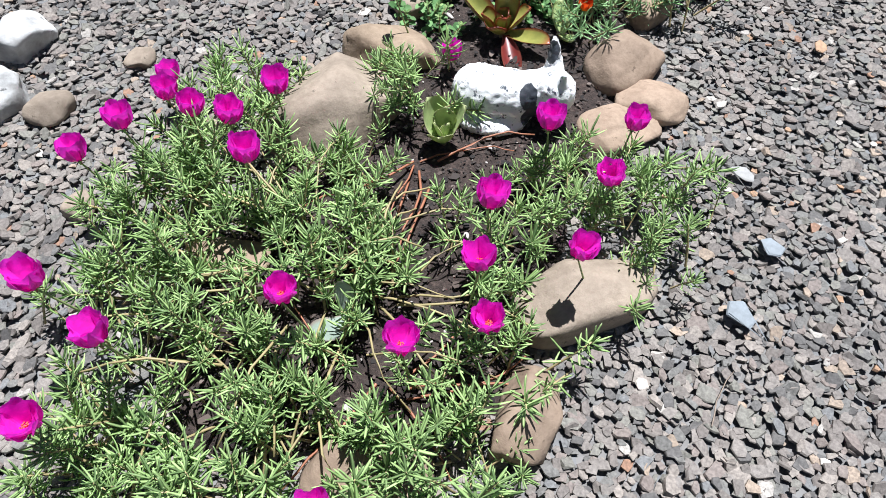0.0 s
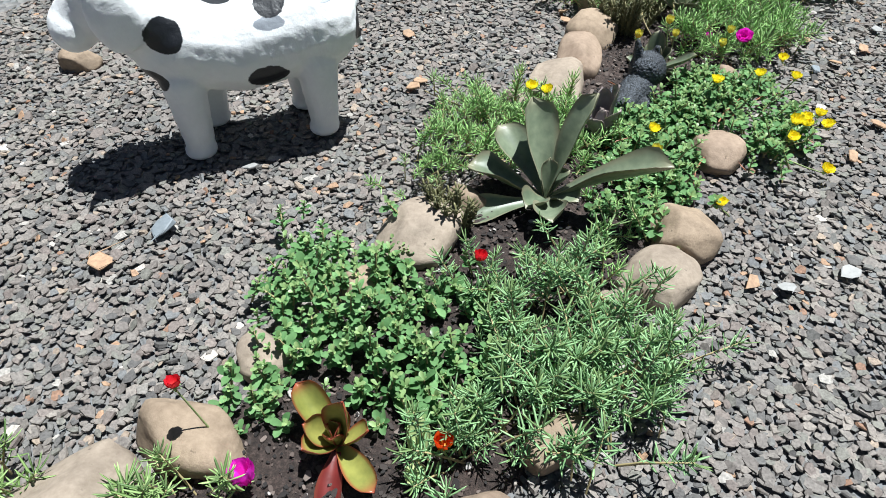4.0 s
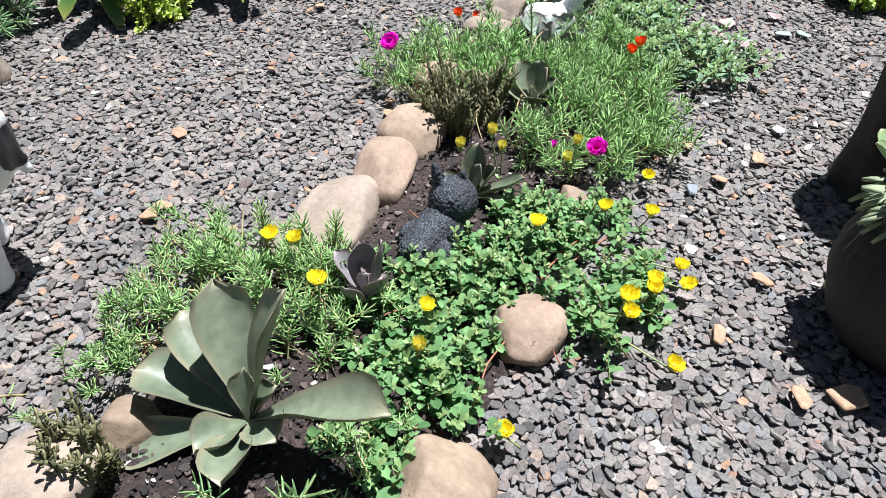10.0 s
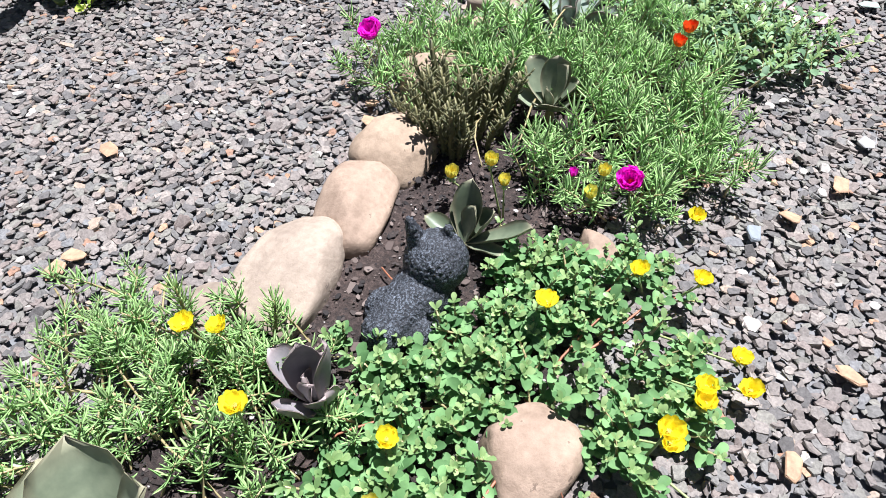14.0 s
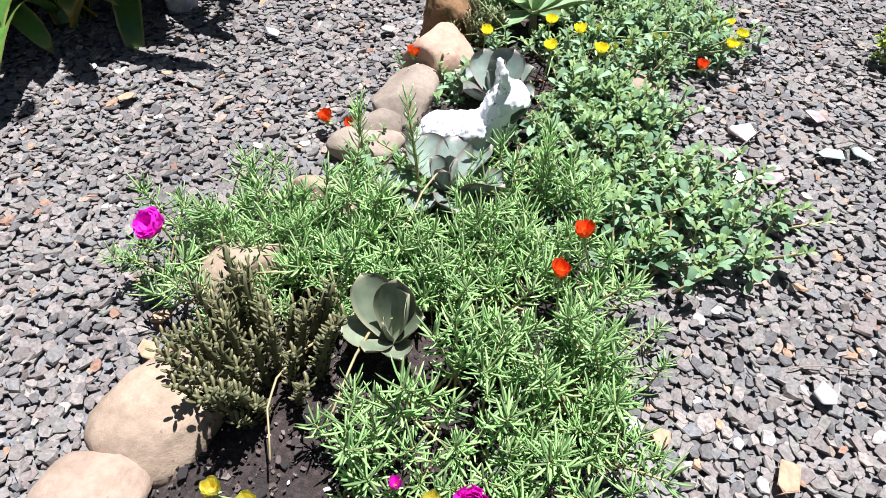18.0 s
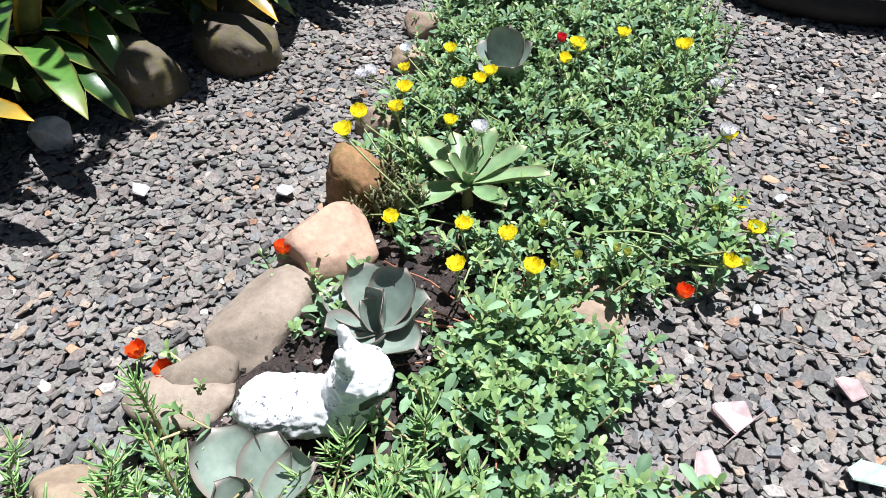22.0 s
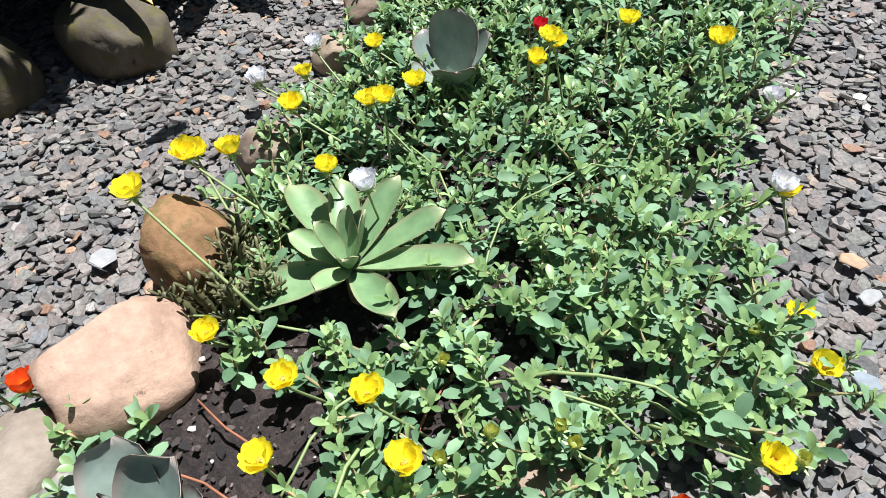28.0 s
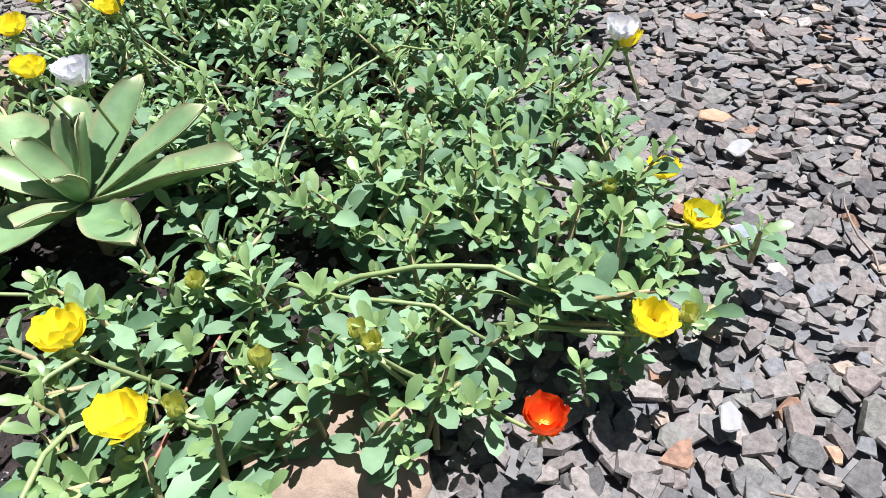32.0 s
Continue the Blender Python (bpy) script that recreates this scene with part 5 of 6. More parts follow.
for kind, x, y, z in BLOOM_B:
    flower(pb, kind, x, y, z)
pc = plant("moss_rose", -0.35, 2.85, "bluish-green needle-leaved moss rose spilling onto the gravel", "plant")
foliage_mat(pc, "needle", [[(x + 0.35, y - 2.85) for x, y in MAT_NEEDLE_B]], 500, 3, M_NEEDLE_BLUE, M_STEM, 0.07, [(0.24, -0.12, 0.1), (0.16, -0.55, 0.1), (-0.22, 0.54, 0.16)])
pd = plant("moss_rose", -1.0, 4.0, "fine needle-leaved moss rose with yellow flowers", "flowering plant")
foliage_mat(pd, "fine", [[(x + 1.0, y - 4.0) for x, y in q] for q in (MAT_NEEDLE_C, MAT_NEEDLE_D, MAT_NEEDLE_E)], 420, 4, M_NEEDLE_FRESH, M_STEM, 0.05, [(0.35, -0.2, 0.13), (0.43, -0.6, 0.16)])
trailing_stems(pd, -1.05, 4.15, (0.5, 0.6), 9, 205, M_STEM)
tall_shoot(pd, -1.1, 4.4, 0.27, 4, M_NEEDLE)
tall_shoot(pd, -0.88, 4.5, 0.24, 5, M_NEEDLE)
pe = plant("purslane", -0.4, 4.7, "purslane with oval leaves and many small yellow flowers", "flowering plant")
foliage_mat(pe, "small", [[(x + 0.4, y - 4.7) for x, y in q] for q in (MAT_PURSLANE_C, MAT_PURSLANE_D)], 640, 5, M_OVAL, M_STEM, 0.08, [(0.33, -0.1, 0.1), (-0.2, 0.15, 0.13)])
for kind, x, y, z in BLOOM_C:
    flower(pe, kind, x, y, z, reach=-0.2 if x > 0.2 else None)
pf = plant("moss_rose", -0.8, 6.0, "dense needle-leaved moss rose with orange flowers", "flowering plant")
foliage_mat(pf, "needle", [[(x + 0.8, y - 6.0) for x, y in q] for q in (MAT_NEEDLE_F, MAT_NEEDLE_G)], 470, 6, M_NEEDLE_FRESH, M_STEM, 0.08, [(0.11, -0.1, 0.17), (-0.15, -0.33, 0.22), (-0.14, 0.66, 0.16)])
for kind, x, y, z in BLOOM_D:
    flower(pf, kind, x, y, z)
trailing_stems(pf, -0.8, 6.05, (0.6, 0.5), 14, 204, M_STEM, 0.12)
tall_shoot(pf, -0.99, 6.5, 0.45, 1, M_NEEDLE_FRESH)
tall_shoot(pf, -0.62, 6.75, 0.3, 2, M_NEEDLE_FRESH)
tall_shoot(pf, -1.3, 6.62, 0.28, 3, M_NEEDLE_FRESH)
pg = plant("purslane", -0.6, 6.9, "grey-green purslane spreading over the edging stones", "plant")
foliage_mat(pg, "oval", [[(x + 0.6, y - 6.9) for x, y in q] for q in (MAT_PURSLANE_F, MAT_PURSLANE_G, MAT_PURSLANE_K)], 600, 7, M_OVAL_GREY, M_STEM, 0.07, [(-0.39, 0.03, 0.2), (0.4, 0.6, 0.17)])
ph = plant("purslane", -1.1, 8.0, "large grey-green purslane with yellow and white flowers", "flowering plant")
foliage_mat(ph, "oval", [[(x + 1.1, y - 8.0) for x, y in MAT_PURSLANE_H]], 430, 8, M_OVAL_GREY, M_STEM, 0.1, [(-0.12, -0.1, 0.17), (0.08, -0.44, 0.1), (-0.2, -0.55, 0.13), (-0.04, -0.5, 0.14), (-0.5, 0.63, 0.07), (0.9, -0.5, 0.17)])
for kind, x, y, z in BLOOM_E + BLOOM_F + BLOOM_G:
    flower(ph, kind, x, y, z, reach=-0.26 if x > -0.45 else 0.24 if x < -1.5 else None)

trailing_stems(ph, -0.9, 7.9, (0.8, 0.9), 9, 206, M_STALK, 0.12)
trailing_stems(ph, -0.75, 7.45, (0.4, 0.3), 7, 207, M_STEM_RED, 0.05)
trailing_stems(pe, -0.2, 4.75, (0.5, 0.5), 8, 208, M_STEM_RED, 0.05)
trailing_stems(pg, -0.5, 6.9, (0.5, 0.5), 6, 209, M_STALK, 0.07)

# ---------- rosettes ----------
rosette("paddle_succulent", -0.65, 3.79, 0.06, [(58, 74, 0.54, 0.14), (140, 62, 0.46, 0.18), (165, 44, 0.4, 0.17), (195, 22, 0.38, 0.18), (10, 42, 0.6, 0.16), (300, 26, 0.27, 0.15), (345, 40, 0.2, 0.14), (226, 0, 0.4, 0.15), (268, 34, 0.2, 0.13), (110, 82, 0.2, 0.08), (50, 60, 0.17, 0.08)],
        M_GREY_LEAF, "large grey-green paddle-leaved succulent with upright broad leaves", 0.035, -0.14, 0.6, 0.08, 4, neck=0.17, thick=0.008, peak=0.78)
bronze = rosette("bronze_succulent", -0.705, 2.325, 0.06, [(78, 68, 0.22, 0.105), (165, 18, 0.24, 0.11), (205, 34, 0.15, 0.1), (250, 30, 0.15, 0.1), (338, 10, 0.24, 0.09), (20, 34, 0.16, 0.09), (120, 56, 0.15, 0.085), (290, 62, 0.11, 0.07), (50, 74, 0.12, 0.07), (190, 66, 0.1, 0.06)],
        M_BRONZE_LEAF, "bronze and yellow-green succulent rosette with red leaf edges", 0.022, 0.25, 0.6, 0.03, 5, rim=0.76)
part("leaf", leaf_bmesh(0.2, 0.085, -0.15, 0.5, 0.006, 0.02, rnd=random.Random(9)), M_RED_LEAF, bronze, "dark red drooping leaf", m=pose(0.02, -0.03, 0.07, 0, 12, 295))
rosette("seedling_succulent", -0.46, 2.42, 0.03, [(110, 42, 0.15, 0.08), (300, 18, 0.12, 0.07), (30, 60, 0.07, 0.05)], M_SEEDLING, "pale green leaf pair beside the bronze rosette", 0.01, 0.2, 0.4, 0.02, 61)
rosette("seedling_succulent", -0.775, 1.64, 0.05, [(160, 58, 0.2, 0.13), (25, 62, 0.19, 0.1), (275, 44, 0.14, 0.1), (95, 72, 0.16, 0.09), (220, 66, 0.12, 0.07), (330, 70, 0.11, 0.06)], M_SEEDLING, "small pale green succulent in dark soil", 0.012, 0.2, 0.3, 0.0, 6)
rosette("seedling_succulent", -0.85, 0.82, 0.06, [(100, 60, 0.15, 0.08), (250, 20, 0.16, 0.1), (350, 35, 0.1, 0.07)], M_BLUE_LEAF, "small grey-leaved succulent among moss rose", 0.012, 0.25, 0.3, 0.0, 7)
rosette("seedling_succulent", -0.68, 2.06, 0.02, whorl(9, 0.065, 0.042, 25, 70, 8), M_PALE_LEAF, "tiny green succulent seedling in dark soil", 0.006, 0.2, 0.3, 0.0, 8)
rosette("grey_succulent", -0.69, 5.93, 0.1, [(110, 62, 0.21, 0.12), (160, 48, 0.22, 0.13), (55, 62, 0.19, 0.12), (215, 15, 0.16, 0.1), (270, 30, 0.14, 0.08), (320, 25, 0.16, 0.09), (20, 50, 0.17, 0.1), (240, 68, 0.1, 0.07)], M_GREY_LEAF, "grey succulent rosette with broad cupped leaves", 0.025, 0.25, 0.4, 0.03, 9)
rosette("purple_succulent", -0.64, 4.41, 0.05, [(35, 66, 0.29, 0.1), (150, 68, 0.27, 0.11), (185, 40, 0.22, 0.1), (270, 34, 0.2, 0.1), (335, 52, 0.23, 0.1), (90, 60, 0.2, 0.08), (230, 66, 0.17, 0.09), (300, 72, 0.17, 0.08)], M_PURPLE_LEAF, "purplish-grey succulent with ruffled leaves among purslane", 0.025, 0.3, 0.4, 0.09, 10)
rosette("grey_succulent", -0.62, 5.15, 0.05, [(12, 24, 0.27, 0.075), (105, 58, 0.23, 0.1), (130, 46, 0.16, 0.08), (182, 14, 0.16, 0.07), (40, 40, 0.17, 0.07), (350, 14, 0.17, 0.07), (70, 66, 0.15, 0.07)], M_GREY_LEAF, "greyish withered succulent behind the black statue", 0.022, 0.25, 0.55, 0.09, 11)
rosette("grey_succulent", -0.92, 6.61, 0.06, [(60, 28, 0.24, 0.15), (110, 30, 0.22, 0.14), (160, 20, 0.25, 0.17), (215, 6, 0.26, 0.17), (265, 10, 0.22, 0.16), (310, 16, 0.24, 0.16), (5, 24, 0.25, 0.16), (40, 60, 0.16, 0.1), (190, 60, 0.16, 0.1), (290, 64, 0.13, 0.09)], M_BLUE_LEAF, "blue-grey succulent rosette with wavy leaves", 0.025, 0.3, 0.45, 0.08, 12)
rosette("grey_succulent", -1.06, 7.24, 0.07, [(90, 42, 0.22, 0.16), (40, 32, 0.21, 0.15), (140, 32, 0.22, 0.16), (185, 12, 0.21, 0.15), (350, 22, 0.21, 0.14), (240, 12, 0.18, 0.13), (295, 16, 0.17, 0.12), (70, 68, 0.18, 0.12), (200, 62, 0.14, 0.09)], M_BLUE_LEAF, "grey-green succulent rosette with wide fan-shaped leaves", 0.028, 0.34, 0.45, 0.06, 13)
spreading = rosette("green_succulent", -1.22, 7.92, 0.15, [(168, 10, 0.27, 0.085), (140, 18, 0.22, 0.07), (98, 30, 0.23, 0.07), (60, 22, 0.24, 0.07), (28, 14, 0.28, 0.08), (345, 8, 0.2, 0.075), (238, -10, 0.23, 0.105), (290, 24, 0.14, 0.06), (205, 28, 0.15, 0.06), (75, 64, 0.16, 0.05), (195, 56, 0.14, 0.05), (318, 56, 0.12, 0.05), (120, 60, 0.15, 0.05)], M_PALE_LEAF, "pale green spreading succulent rosette above the purslane", 0.022, 0.12, 0.5, 0.07, 14)
spreading.scale = (1.1, 1.1, 0.95)
rosette("grey_succulent", -1.58, 8.68, 0.1, [(100, 62, 0.24, 0.2), (40, 45, 0.22, 0.14), (165, 35, 0.2, 0.14), (250, 30, 0.16, 0.12), (320, 35, 0.2, 0.13)], M_BLUE_LEAF, "blue-grey succulent with round paddle leaves in the purslane", 0.025, 0.15, 0.3, 0.03, 15)
rosette("green_succulent", -1.98, 9.45, 0.1, whorl(10, 0.3, 0.1, 25, 70, 16), M_PALE_LEAF, "pale green succulent rosette at the far end of the bed", 0.025, 0.25, 0.35, 0.03, 16)
spiky_clump(-0.98, 5.68, 0.18, 50, 0.3, "clump of brownish-green toothed upright stems", 21)
spiky_clump(-1.44, 7.72, 0.1, 22, 0.2, "small clump of toothed upright stems beside a rust-brown stone", 22)
spiky_clump(-0.95, 3.46, 0.09, 18, 0.24, "small clump of toothed upright stems beside a grey stone", 23)


# ---------- strap-leaved plants and the far sides ----------
def strap_plant(x, y, count, long, wide, label, seed, dry=3, rise=(58, 88)):
    e = plant("strap_leaved_plant", x, y, label, "plant", "strap-leaved plants in the shade bed")
    rnd = random.Random(seed)
    for i in range(count):
        az = i * 137.5 + rnd.uniform(-20, 20)
        r = rnd.uniform(*rise)
        length = long * rnd.uniform(0.7, 1.15)
        bm = leaf_bmesh(length, wide * rnd.uniform(0.8, 1.2), rnd.uniform(-1.55, -0.7), 0.3, 0.004, 0.02, neck=0.5, rnd=rnd)
        m = Matrix.Translation((rnd.uniform(-0.08, 0.08), rnd.uniform(-0.08, 0.08), 0.05)) @ Matrix.Rotation(radians(az), 4, "Z") @ Matrix.Rotation(-radians(r), 4, "Y")
        part("leaf", bm, M_STRAP_DRY if i < dry else M_STRAP, e, "withering leaf with a yellow tip" if i < dry else "", m=m)
    return e


for k, (x, y, n, long) in enumerate(((-3.35, 7.1, 20, 0.8), (-3.9, 7.6, 18, 0.9), (-3.65, 5.75, 14, 0.7), (-3.5, 6.45, 20, 0.85), (-4.3, 6.6, 18, 0.9), (-3.7, 8.5, 18, 0.9), (-4.6, 5.6, 14, 0.8), (-3.2, 9.1, 16, 0.8), (-4.4, 8.3, 18, 1.0), (-3.55, 7.7, 22, 1.0), (-3.3, 8.3, 18, 0.9), (-3.9, 7.0, 22, 1.0), (-3.15, 6.75, 20, 0.9), (-3.25, 7.35, 18, 0.9))):
    strap_plant(x - 0.12, y, n, long * 1.15, 0.125, "dark green strap-leaved plant with a few withering yellow leaves", 40 + k)


def shrub(x, y, radius, high, count, kind, mat, label, seed, name="shrub"):
    e = plant(name, x, y, label, "shrub")
    rng = np.random.default_rng(seed)
    shapes = sprig_set(kind, seed)
    heap = Heap()
    a, r, h = rng.uniform(0, 6.28, count), radius * np.sqrt(rng.uniform(0, 1, count)), rng.uniform(0.1, 1, count)
    r = r * np.sqrt(np.clip(1.1 - h * h, 0.05, 1))
    pos = np.stack([r * np.cos(a), r * np.sin(a), h * high], -1)
    m = turns_of(rng.uniform(0, 6.28, count), np.clip(r / radius * 0.9, 0, 1.2), a, rng.uniform(0.8, 1.4, count))
    which = rng.integers(0, len(shapes), count)
    for i, s in enumerate(shapes):
        heap.add(s, m[which == i], pos[which == i])
    heap.done("foliage", [mat, M_STEM, mat], e)["kind"] = "stuff"
    rnd = random.Random(seed)
    for i in range(9):
        w = rnd.uniform(0, 6.28)
        tip = (radius * 0.6 * math.cos(w), radius * 0.6 * math.sin(w), high * rnd.uniform(0.6, 0.95))
        part("branch", bm_from(*tube([(0.02 * math.cos(w), 0.02 * math.sin(w), -0.02), (tip[0] * 0.35, tip[1] * 0.35, tip[2] * 0.5), tip], [0.014, 0.01, 0.004], 6)), M_STEM_RED, e)
    return e


shrub(-4.25, 4.75, 0.45, 0.5, 260, "needle", M_NEEDLE_BLUE, "dark green needle-leaved shrub behind the cow statue", 61)
shrub(-5.4, 4.5, 0.5, 0.5, 260, "needle", M_NEEDLE_BLUE, "dark green needle-leaved shrub", 62)
shrub(-3.33, 5.78, 0.16, 0.13, 140, "small", M_LIME, "small lime-green stonecrop cushion", 63, "stonecrop")
shrub(0.63, 8.68, 0.24, 0.16, 220, "small", M_LIME, "lime-green stonecrop cushion on the gravel", 64, "stonecrop")


def lathe(profile, seg=40):
    bm = bmesh.new()
    rings = []
    for r, z in profile:
        rings.append([bm.verts.new((r * math.cos(2 * math.pi * k / seg), r * math.sin(2 * math.pi * k / seg), z)) for k in range(seg)])
    for a, b in zip(rings, rings[1:]):
        for k in range(seg):
            q = (k + 1) % seg
            bm.faces.new((a[k], a[q], b[q], b[k]))
    bm.faces.new(rings[0][::-1])
    bm.faces.new(rings[-1])
    return bm


M_BARK = stone_material("dark_bark", (0.035, 0.03, 0.027), (0.012, 0.01, 0.009))
# near-black base puts the shade of the unlit jar side into the colour
M_JAR = plain_material("shade_darkened", (0.02, 0.017, 0.016), 0.8, 30.0, 0.004, 0.3)
M_TERRACOTTA = plain_material("terracotta", (0.32, 0.115, 0.06), 0.75, 35.0, 0.003, 0.2)
M_LIMEWASH = plain_material("white_limewash", (0.8, 0.8, 0.78), 0.7, 50.0, 0.004, 0.06)
M_CACTUS = leaf_material("grey_woolly_cactus", (0.14, 0.19, 0.1), (0.26, 0.3, 0.18), rough=0.7, trans=0.05)

jar = plant("clay_jar", 1.08, 5.3, "big clay jar, coloured dark for its shaded side, planted with cacti, on the gravel", "plant pot")
part("jar_body", lathe([(0.2, -0.01), (0.28, 0.1), (0.33, 0.25), (0.33, 0.36), (0.29, 0.46), (0.27, 0.5), (0.29, 0.54), (0.25, 0.54), (0.24, 0.48), (0.2, 0.47)]), M_JAR, jar)
part("soil_fill", lathe([(0.1, 0.46), (0.24, 0.47), (0.235, 0.5), (0.12, 0.515)]), M_SOIL, jar)
for i in range(120):
    rnd = random.Random(300 + i)
    a = rnd.uniform(0, 6.28) if i < 50 else rnd.uniform(2.3, 3.6)
    r = 0.26 + rnd.uniform(-0.06, 0.05)
    p0 = Vector((r * math.cos(a) * 0.8, r * math.sin(a) * 0.8, 0.5))
    p2 = Vector((r * math.cos(a) * 1.16, r * math.sin(a) * 1.16, 0.5 + rnd.uniform(-0.06, 0.1)))
    mid = p0.lerp(p2, 0.5) + Vector((0, 0, 0.05))
    part("cactus_stem", bm_from(*tube([p0, p0.lerp(mid, 0.6), mid, mid.lerp(p2, 0.6), p2], [0.008, 0.01, 0.0105, 0.01, 0.006], 8)), M_CACTUS, jar)
rosette("jar_rosette", 0.83, 5.45, 0.57, whorl(16, 0.16, 0.085, 12, 72, 71), M_PALE_LEAF, "fresh green rosette growing in the clay jar", 0.02, 0.25, 0.35, 0.0, 17)
rosette("jar_rosette", 0.92, 5.54, 0.63, whorl(16, 0.17, 0.09, 12, 72, 72, 40), M_PALE_LEAF, "fresh green rosette growing in the clay jar", 0.02, 0.25, 0.35, 0.0, 18)


def tree(x, y, radius, high, label, seed, lean=(0, 0)):
    e = plant("tree_stump", x, y, label, "tree")
    bm = bmesh.new()
    rows, seg = 26, 40
    rings = []
    for r in range(rows + 1):
        f = r / rows
        line = []
        for k in range(seg):
            w = 2 * math.pi * k / seg
            q = radius * (1 + 0.35 * math.exp(-f * 9) + 0.16 * noise.noise(Vector((math.cos(w) * 1.6, math.sin(w) * 1.6, f * 2.2 + seed))) + 0.09 * noise.noise(Vector((math.cos(w) * 6, math.sin(w) * 6, f * 3 + seed))))
            line.append(bm.verts.new((q * math.cos(w) + lean[0] * f, q * math.sin(w) + lean[1] * f, high * f - 0.03)))
        rings.append(line)
    for a, b in zip(rings, rings[1:]):
        for k in range(seg):
            bm.faces.new((a[k], a[(k + 1) % seg], b[(k + 1) % seg], b[k]))
    bm.faces.new(rings[-1])
    part("trunk", bm, M_BARK, e)
    return e


tree(1.24, 3.55, 0.2, 0.75, "dark weathered tree stump beside the gravel", 3.3)
tree(1.02, 6.3, 0.24, 1.45, "dark weathered tree trunk behind the clay jar", 8.1, (-0.12, 0.12))

pot = plant("terracotta_pot", 0.8, 6.22, "small terracotta pot with a rosette, hung on the trunk", "plant pot")
pot.location.z = 0.62
part("pot_body", lathe([(0.05, 0.0), (0.075, 0.02), (0.09, 0.11), (0.105, 0.115), (0.105, 0.145), (0.09, 0.145), (0.085, 0.12), (0.04, 0.12)], 28), M_TERRACOTTA, pot)
rosette("pot_rosette", 0.8, 6.22, 0.76, whorl(10, 0.1, 0.055, 15, 70, 130), M_BLUE_LEAF, "blue-grey rosette in the small terracotta pot", 0.012, 0.25, 0.35, 0.0, 131)

# white-rimmed planter of stonecrops, and a terracotta trough beside it
ring = plant("tyre_planter", -0.75, 11.15, "round white-limewashed planter filled with small succulents", "planter")
# the rubber wall's dark colour also stands for the shade below the rim
part("tyre_wall", lathe([(0.76, -0.02), (0.83, 0.04), (0.85, 0.1), (0.82, 0.16), (0.76, 0.175), (0.5, 0.17)]), M_JAR, ring, "rubber side wall, its shade put into the dark colour")
part("rim", lathe([(0.79, 0.165), (0.84, 0.172), (0.845, 0.19), (0.8, 0.205), (0.66, 0.2), (0.52, 0.185), (0.5, 0.16)], 64), M_LIMEWASH, ring, "white limewashed rim")
part("soil_fill", lathe([(0.3, 0.13), (0.6, 0.14), (0.55, 0.17), (0.3, 0.19)]), M_SOIL, ring)
for i, (dx, dy, r, mat) in enumerate(((-0.3, -0.42, 0.12, M_STEM_RED), (-0.05, -0.4, 0.16, M_LIME), (0.2, -0.42, 0.13, M_LIME), (-0.15, -0.25, 0.14, M_OVAL_GREY), (0.1, -0.15, 0.18, M_LIME), (-0.4, -0.1, 0.16, M_OVAL_GREY), (0.35, -0.2, 0.14, M_OVAL_GREY), (0.0, 0.2, 0.25, M_OVAL))):
    s = shrub(-0.75 + dx, 11.15 + dy, r, 0.1, 70, "small", mat, "low cushion of small succulents in the white planter", 80 + i, "stonecrop")
    s.location.z = 0.15
trough = plant("terracotta_trough", 0.1, 10.5, "terracotta trough planted with grey succulents", "planter")
trough.rotation_euler = (0, 0, radians(-28))
bm = bmesh.new()
L, W, H = 0.42, 0.17, 0.32
bmesh.ops.create_cube(bm, size=1)
for v in bm.verts:
    s = 0.9 if v.co.z < 0 else 1.0
    v.co = Vector((v.co.x * 2 * L * s, v.co.y * 2 * W * s, (v.co.z + 0.5) * H - 0.01))
top = max(bm.faces, key=lambda f: f.calc_center_median().z)
bmesh.ops.inset_region(bm, faces=[top], thickness=0.03)
for v in top.verts:
    v.co.z -= 0.05
bmesh.ops.bevel(bm, geom=bm.edges[:], offset=0.008, segments=2, affect="EDGES")
part("trough_body", bm, M_TERRACOTTA, trough, smooth=False)
for i in range(9):
    a = -L + 0.05 + i * (2 * L - 0.1) / 8
    part("rim_roll", bm_from(*tube([(a - 0.045, -W, H - 0.005), (a, -W - 0.012, H), (a + 0.045, -W, H - 0.005)], [0.022, 0.026, 0.022], 10)), M_TERRACOTTA, trough)
for i in range(7):
    x = -L + 0.08 + i * (2 * L - 0.16) / 6
    q = Matrix.Rotation(radians(-28), 4, "Z") @ Vector((x, (-1) ** i * 0.05, 0))
    rosette("trough_rosette", 0.1 + q.x, 10.5 + q.y, H + 0.02, whorl(12, 0.1, 0.06, 15, 70, 90 + i), M_BLUE_LEAF, "small grey rosette growing in the terracotta trough", 0.015, 0.25, 0.35, 0.0, 90 + i)

# ---------- loose chips and shells ----------
def chip(x, y, size, mat, label, seed, name="stone_chip", group="pale chips lying on the gravel", flat=0.3):
    rng = np.random.default_rng(seed)
    v, loops, counts, _ = chip_template(rng)
    v = v * np.array([size, size, size * flat / 0.24 * 0.6])
    faces, at = [], 0
    for c in counts:
        faces.append(tuple(int(q) for q in loops[at:at + c]))
        at += c
    bm = bm_from([tuple(q) for q in v], faces)
    bmesh.ops.bevel(bm, geom=bm.edges[:], offset=size * 0.06, segments=1, affect="EDGES")
    ob = part(name, bm, mat, smooth=False)
    ob.matrix_world = pose(x, y, 0.022 + size * 0.1, rng.uniform(-14, 14), rng.uniform(-14, 14), rng.uniform(0, 360))
    tagged(ob, label, "stone", group)


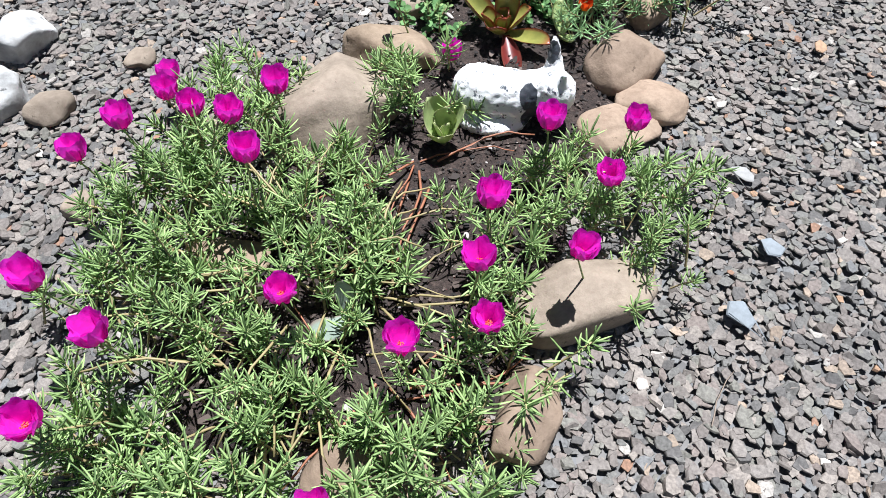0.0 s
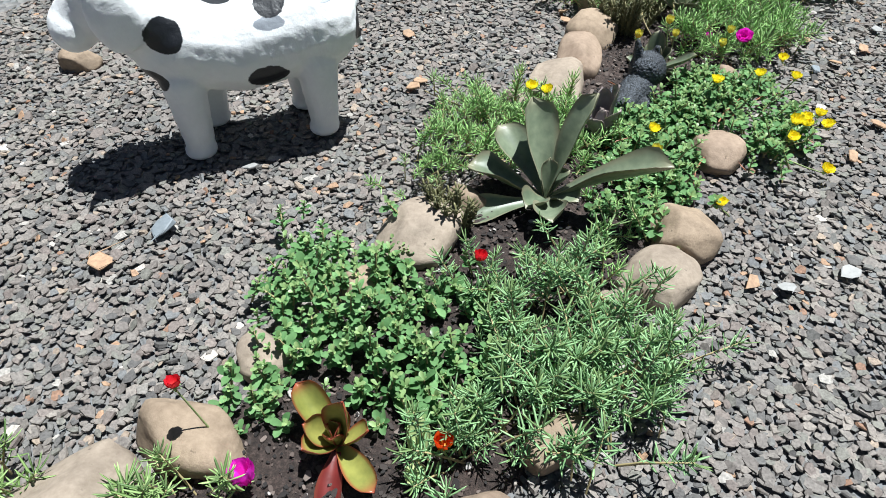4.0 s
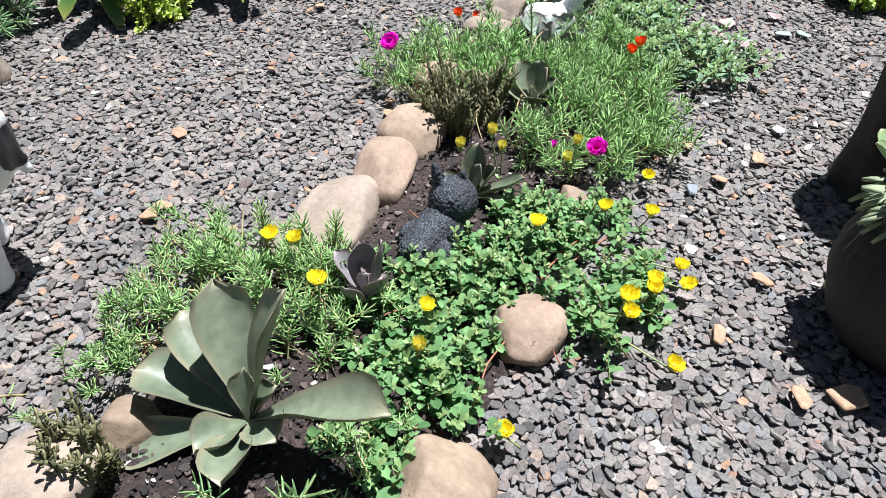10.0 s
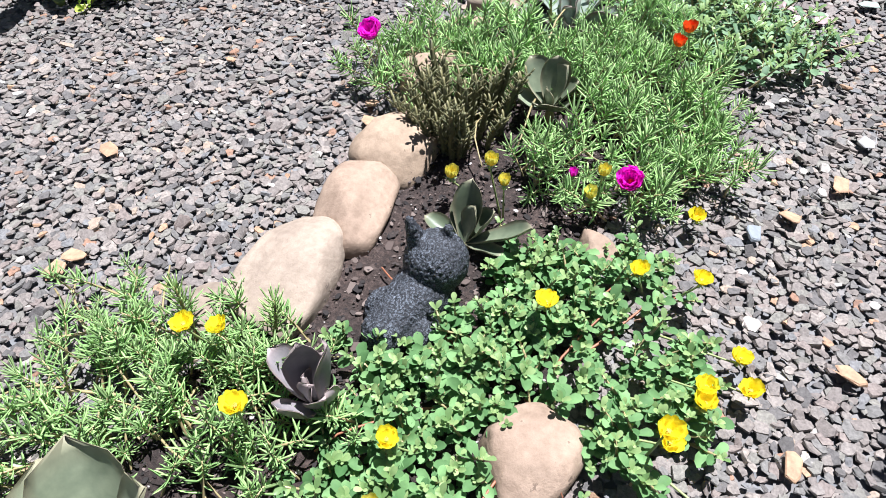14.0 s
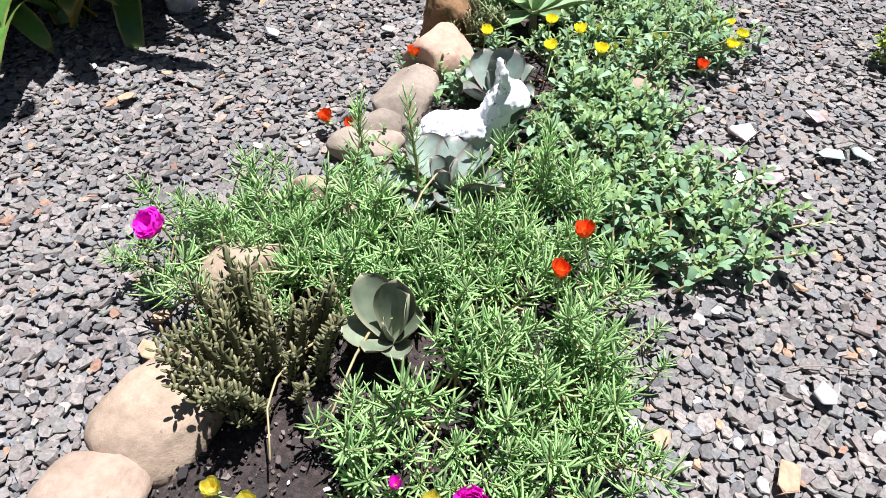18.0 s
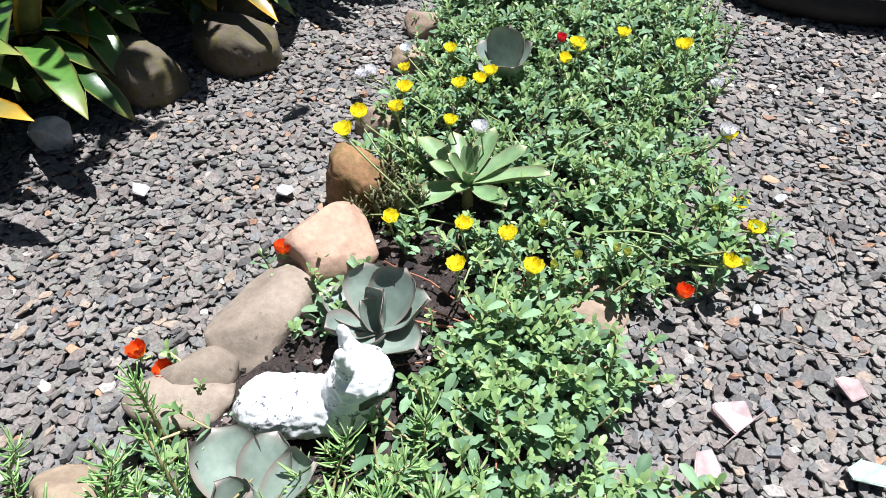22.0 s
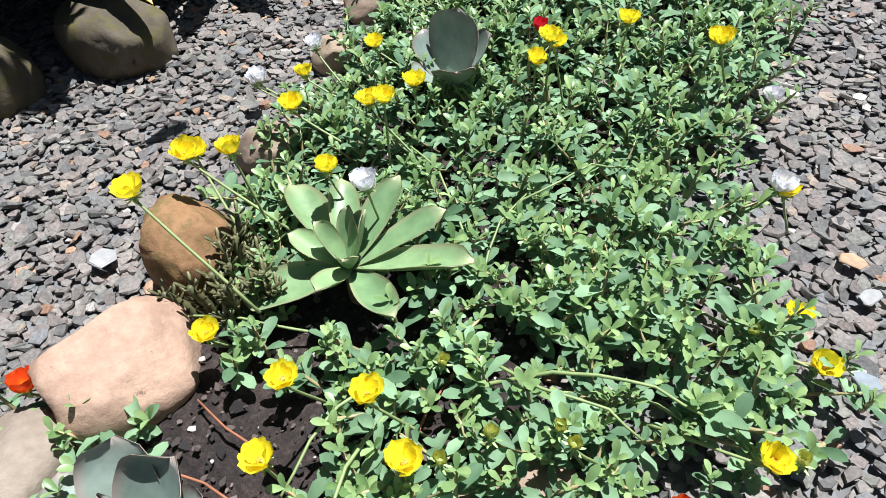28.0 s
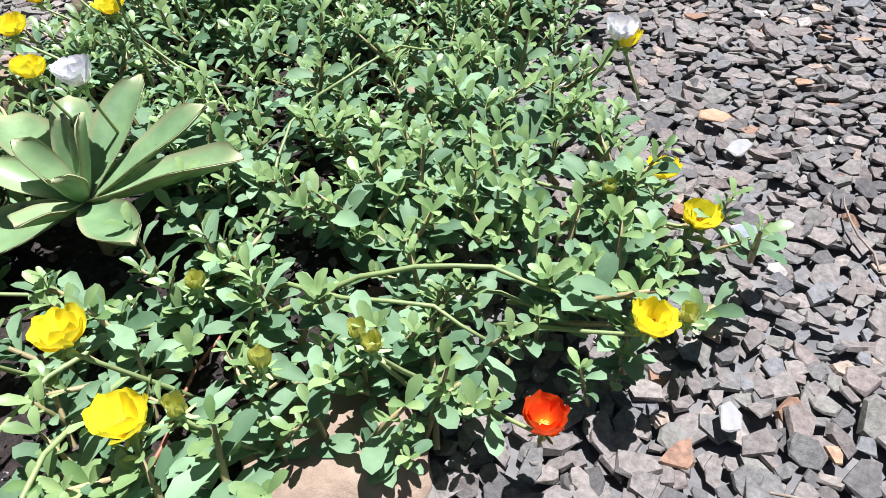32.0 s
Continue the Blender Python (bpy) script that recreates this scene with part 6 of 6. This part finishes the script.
M_CHIP_PALE = plain_material("pale_quartz", (0.29, 0.285, 0.275), 0.6, 60.0, 0.003, 0.15)
M_CHIP_OCHRE = plain_material("ochre_chip", (0.36, 0.23, 0.14), 0.75, 60.0, 0.003, 0.25)
M_CHIP_BLUE = plain_material("blue_grey_chip", (0.2, 0.225, 0.245), 0.65, 60.0, 0.003, 0.15)
M_AGATE_PINK = plain_material("pink_agate", (0.38, 0.28, 0.27), 0.25, 22.0, 0.001, 0.3)
M_AGATE_GREEN = plain_material("green_agate", (0.34, 0.42, 0.36), 0.25, 22.0, 0.001, 0.3)
for k, (x, y, s) in enumerate(((0.63, 4.08, 0.055), (0.0, 6.09, 0.05), (0.45, 6.49, 0.05), (-2.35, 7.22, 0.05), (-1.87, 7.57, 0.045), (-0.28, 8.69, 0.03), (-0.16, 8.08, 0.028), (0.34, 1.82, 0.055), (-2.02, 3.28, 0.05), (0.42, 3.86, 0.045))):
    chip(x, y, s, M_CHIP_PALE, "pale whitish stone chip lying on the gravel", 500 + k)
for k, (x, y, s) in enumerate(((0.29, 3.81, 0.045), (-2.11, 2.46, 0.065), (0.65, 2.67, 0.04), (-1.74, 4.4, 0.05), (-1.74, 4.33, 0.05), (0.59, 5.32, 0.06), (0.41, 6.17, 0.06), (0.09, 6.1, 0.05), (-2.18, 5.58, 0.05), (-2.12, 4.84, 0.045), (-2.5, 6.42, 0.045), (-2.5, 6.66, 0.04), (0.95, 4.9, 0.075), (0.82, 4.82, 0.06), (0.52, 4.95, 0.045), (0.3, 5.9, 0.05), (-0.35, 8.78, 0.04), (-1.2, 5.72, 0.05), (-1.33, 5.55, 0.045), (-1.4, 5.66, 0.04))):
    chip(x, y, s, M_CHIP_OCHRE, "ochre-brown stone chip lying on the gravel", 540 + k, group="ochre chips lying on the gravel")
for k, (x, y, s) in enumerate(((0.21, 5.75, 0.055), (-0.21, 8.45, 0.036), (-2.05, 2.75, 0.08), (0.35, 1.2, 0.06), (0.45, 1.5, 0.055))):
    chip(x, y, s, M_CHIP_BLUE, "flat blue-grey stone chip lying on the gravel", 580 + k, group="blue-grey chips lying on the gravel")
for k, (x, y, s, mat) in enumerate(((-0.08, 7.64, 0.07, M_AGATE_PINK), (0.16, 7.94, 0.06, M_AGATE_PINK), (0.27, 7.69, 0.065, M_AGATE_GREEN), (0.38, 7.76, 0.06, M_AGATE_GREEN), (-0.08, 7.45, 0.06, M_AGATE_PINK), (0.09, 7.4, 0.07, M_AGATE_PINK), (0.2, 7.2, 0.065, M_AGATE_PINK), (-0.02, 7.33, 0.06, M_AGATE_PINK))):
    chip(x, y, s, mat, "polished slice of pink agate on the gravel" if mat is M_AGATE_PINK else "polished slice of pale green agate on the gravel", 600 + k, "agate_slice", "agate slices on the gravel", 0.22)


def twig(x, y, long, rz, seed):
    rnd = random.Random(seed)
    pts = [(long * (f - 0.5), 0.04 * long * math.sin(f * 5 + seed) + rnd.uniform(-0.004, 0.004), rnd.uniform(0.0, 0.008)) for f in (0, 0.2, 0.4, 0.6, 0.8, 1)]
    ob = part("dry_twig", bm_from(*tube(pts, [0.0022, 0.0024, 0.0022, 0.002, 0.0017, 0.001], 5)), M_TWIG)
    ob.matrix_world = pose(x, y, 0.014, 0, 0, rz)
    tagged(ob, "thin dry brown twig lying on the gravel", "twig", "dry twigs on the gravel")


M_TWIG = plain_material("dry_twig", (0.24, 0.19, 0.15), 0.8, 60.0, 0.002, 0.25)
for k, (x, y, long, rz) in enumerate(((0.05, 8.05, 0.3, 20), (0.2, 8.3, 0.24, 60), (-0.05, 8.55, 0.2, 110), (0.3, 7.9, 0.28, 150), (0.45, 6.6, 0.26, 35), (-2.1, 7.3, 0.22, 80), (-2.2, 6.2, 0.25, 10), (0.6, 4.6, 0.28, 140), (-2.3, 2.0, 0.2, 35), (0.3, 0.9, 0.2, 75))):
    twig(x, y, long, rz, 700 + k)


# ---------- unseen tree, added to cast shade on the strap-leaved plants ---
def shade_tree(x, y):
    e = plant("shade_tree", x, y, "unseen leafy tree added to shade the strap-leaved plants", "tree")
    rnd = random.Random(77)
    part("trunk", bm_from(*tube([(0, 0, -0.05), (0.03, 0.02, 0.6), (-0.02, 0.06, 1.4), (0.05, 0.1, 2.2)], [0.16, 0.12, 0.1, 0.08], 14)), M_BARK, e)
    ends = []
    for i in range(11):
        a, h = i * 2.4, rnd.uniform(2.4, 3.3)
        r = rnd.uniform(0.5, 1.2)
        tip = Vector((r * math.cos(a), r * math.sin(a) + 0.3, h))
        part("limb", bm_from(*tube([(0.03, 0.08, 1.5 + 0.06 * i), (tip.x * 0.4, tip.y * 0.4, h * 0.82), tuple(tip)], [0.05, 0.035, 0.012], 8)), M_BARK, e)
        ends.append(tip)
    rng = np.random.default_rng(78)
    v, f = oval((0, 0, 0), (1, 0, 0.1), 0.16, 0.075)
    leaf = template([(v, f, 0)])
    heap = Heap()
    for tip in ends:
        k = 240
        pos = np.array(tip)[None, :] + rng.normal(0, 1, (k, 3)) * np.array([0.38, 0.38, 0.26])
        heap.add(leaf, turns_of(rng.uniform(0, 6.28, k), rng.uniform(-0.8, 0.8, k), rng.uniform(0, 6.28, k), rng.uniform(0.7, 1.4, k)), pos)
    heap.done("crown", [M_STRAP], e)


shade_tree(-4.5, 8.0)

# ---------- gravel ----------
build_gravel((BED_SOUTH, BED_MID, BED_NORTH, BED_END), -4.7, 1.7, -0.4, 11.8, 0.0285)
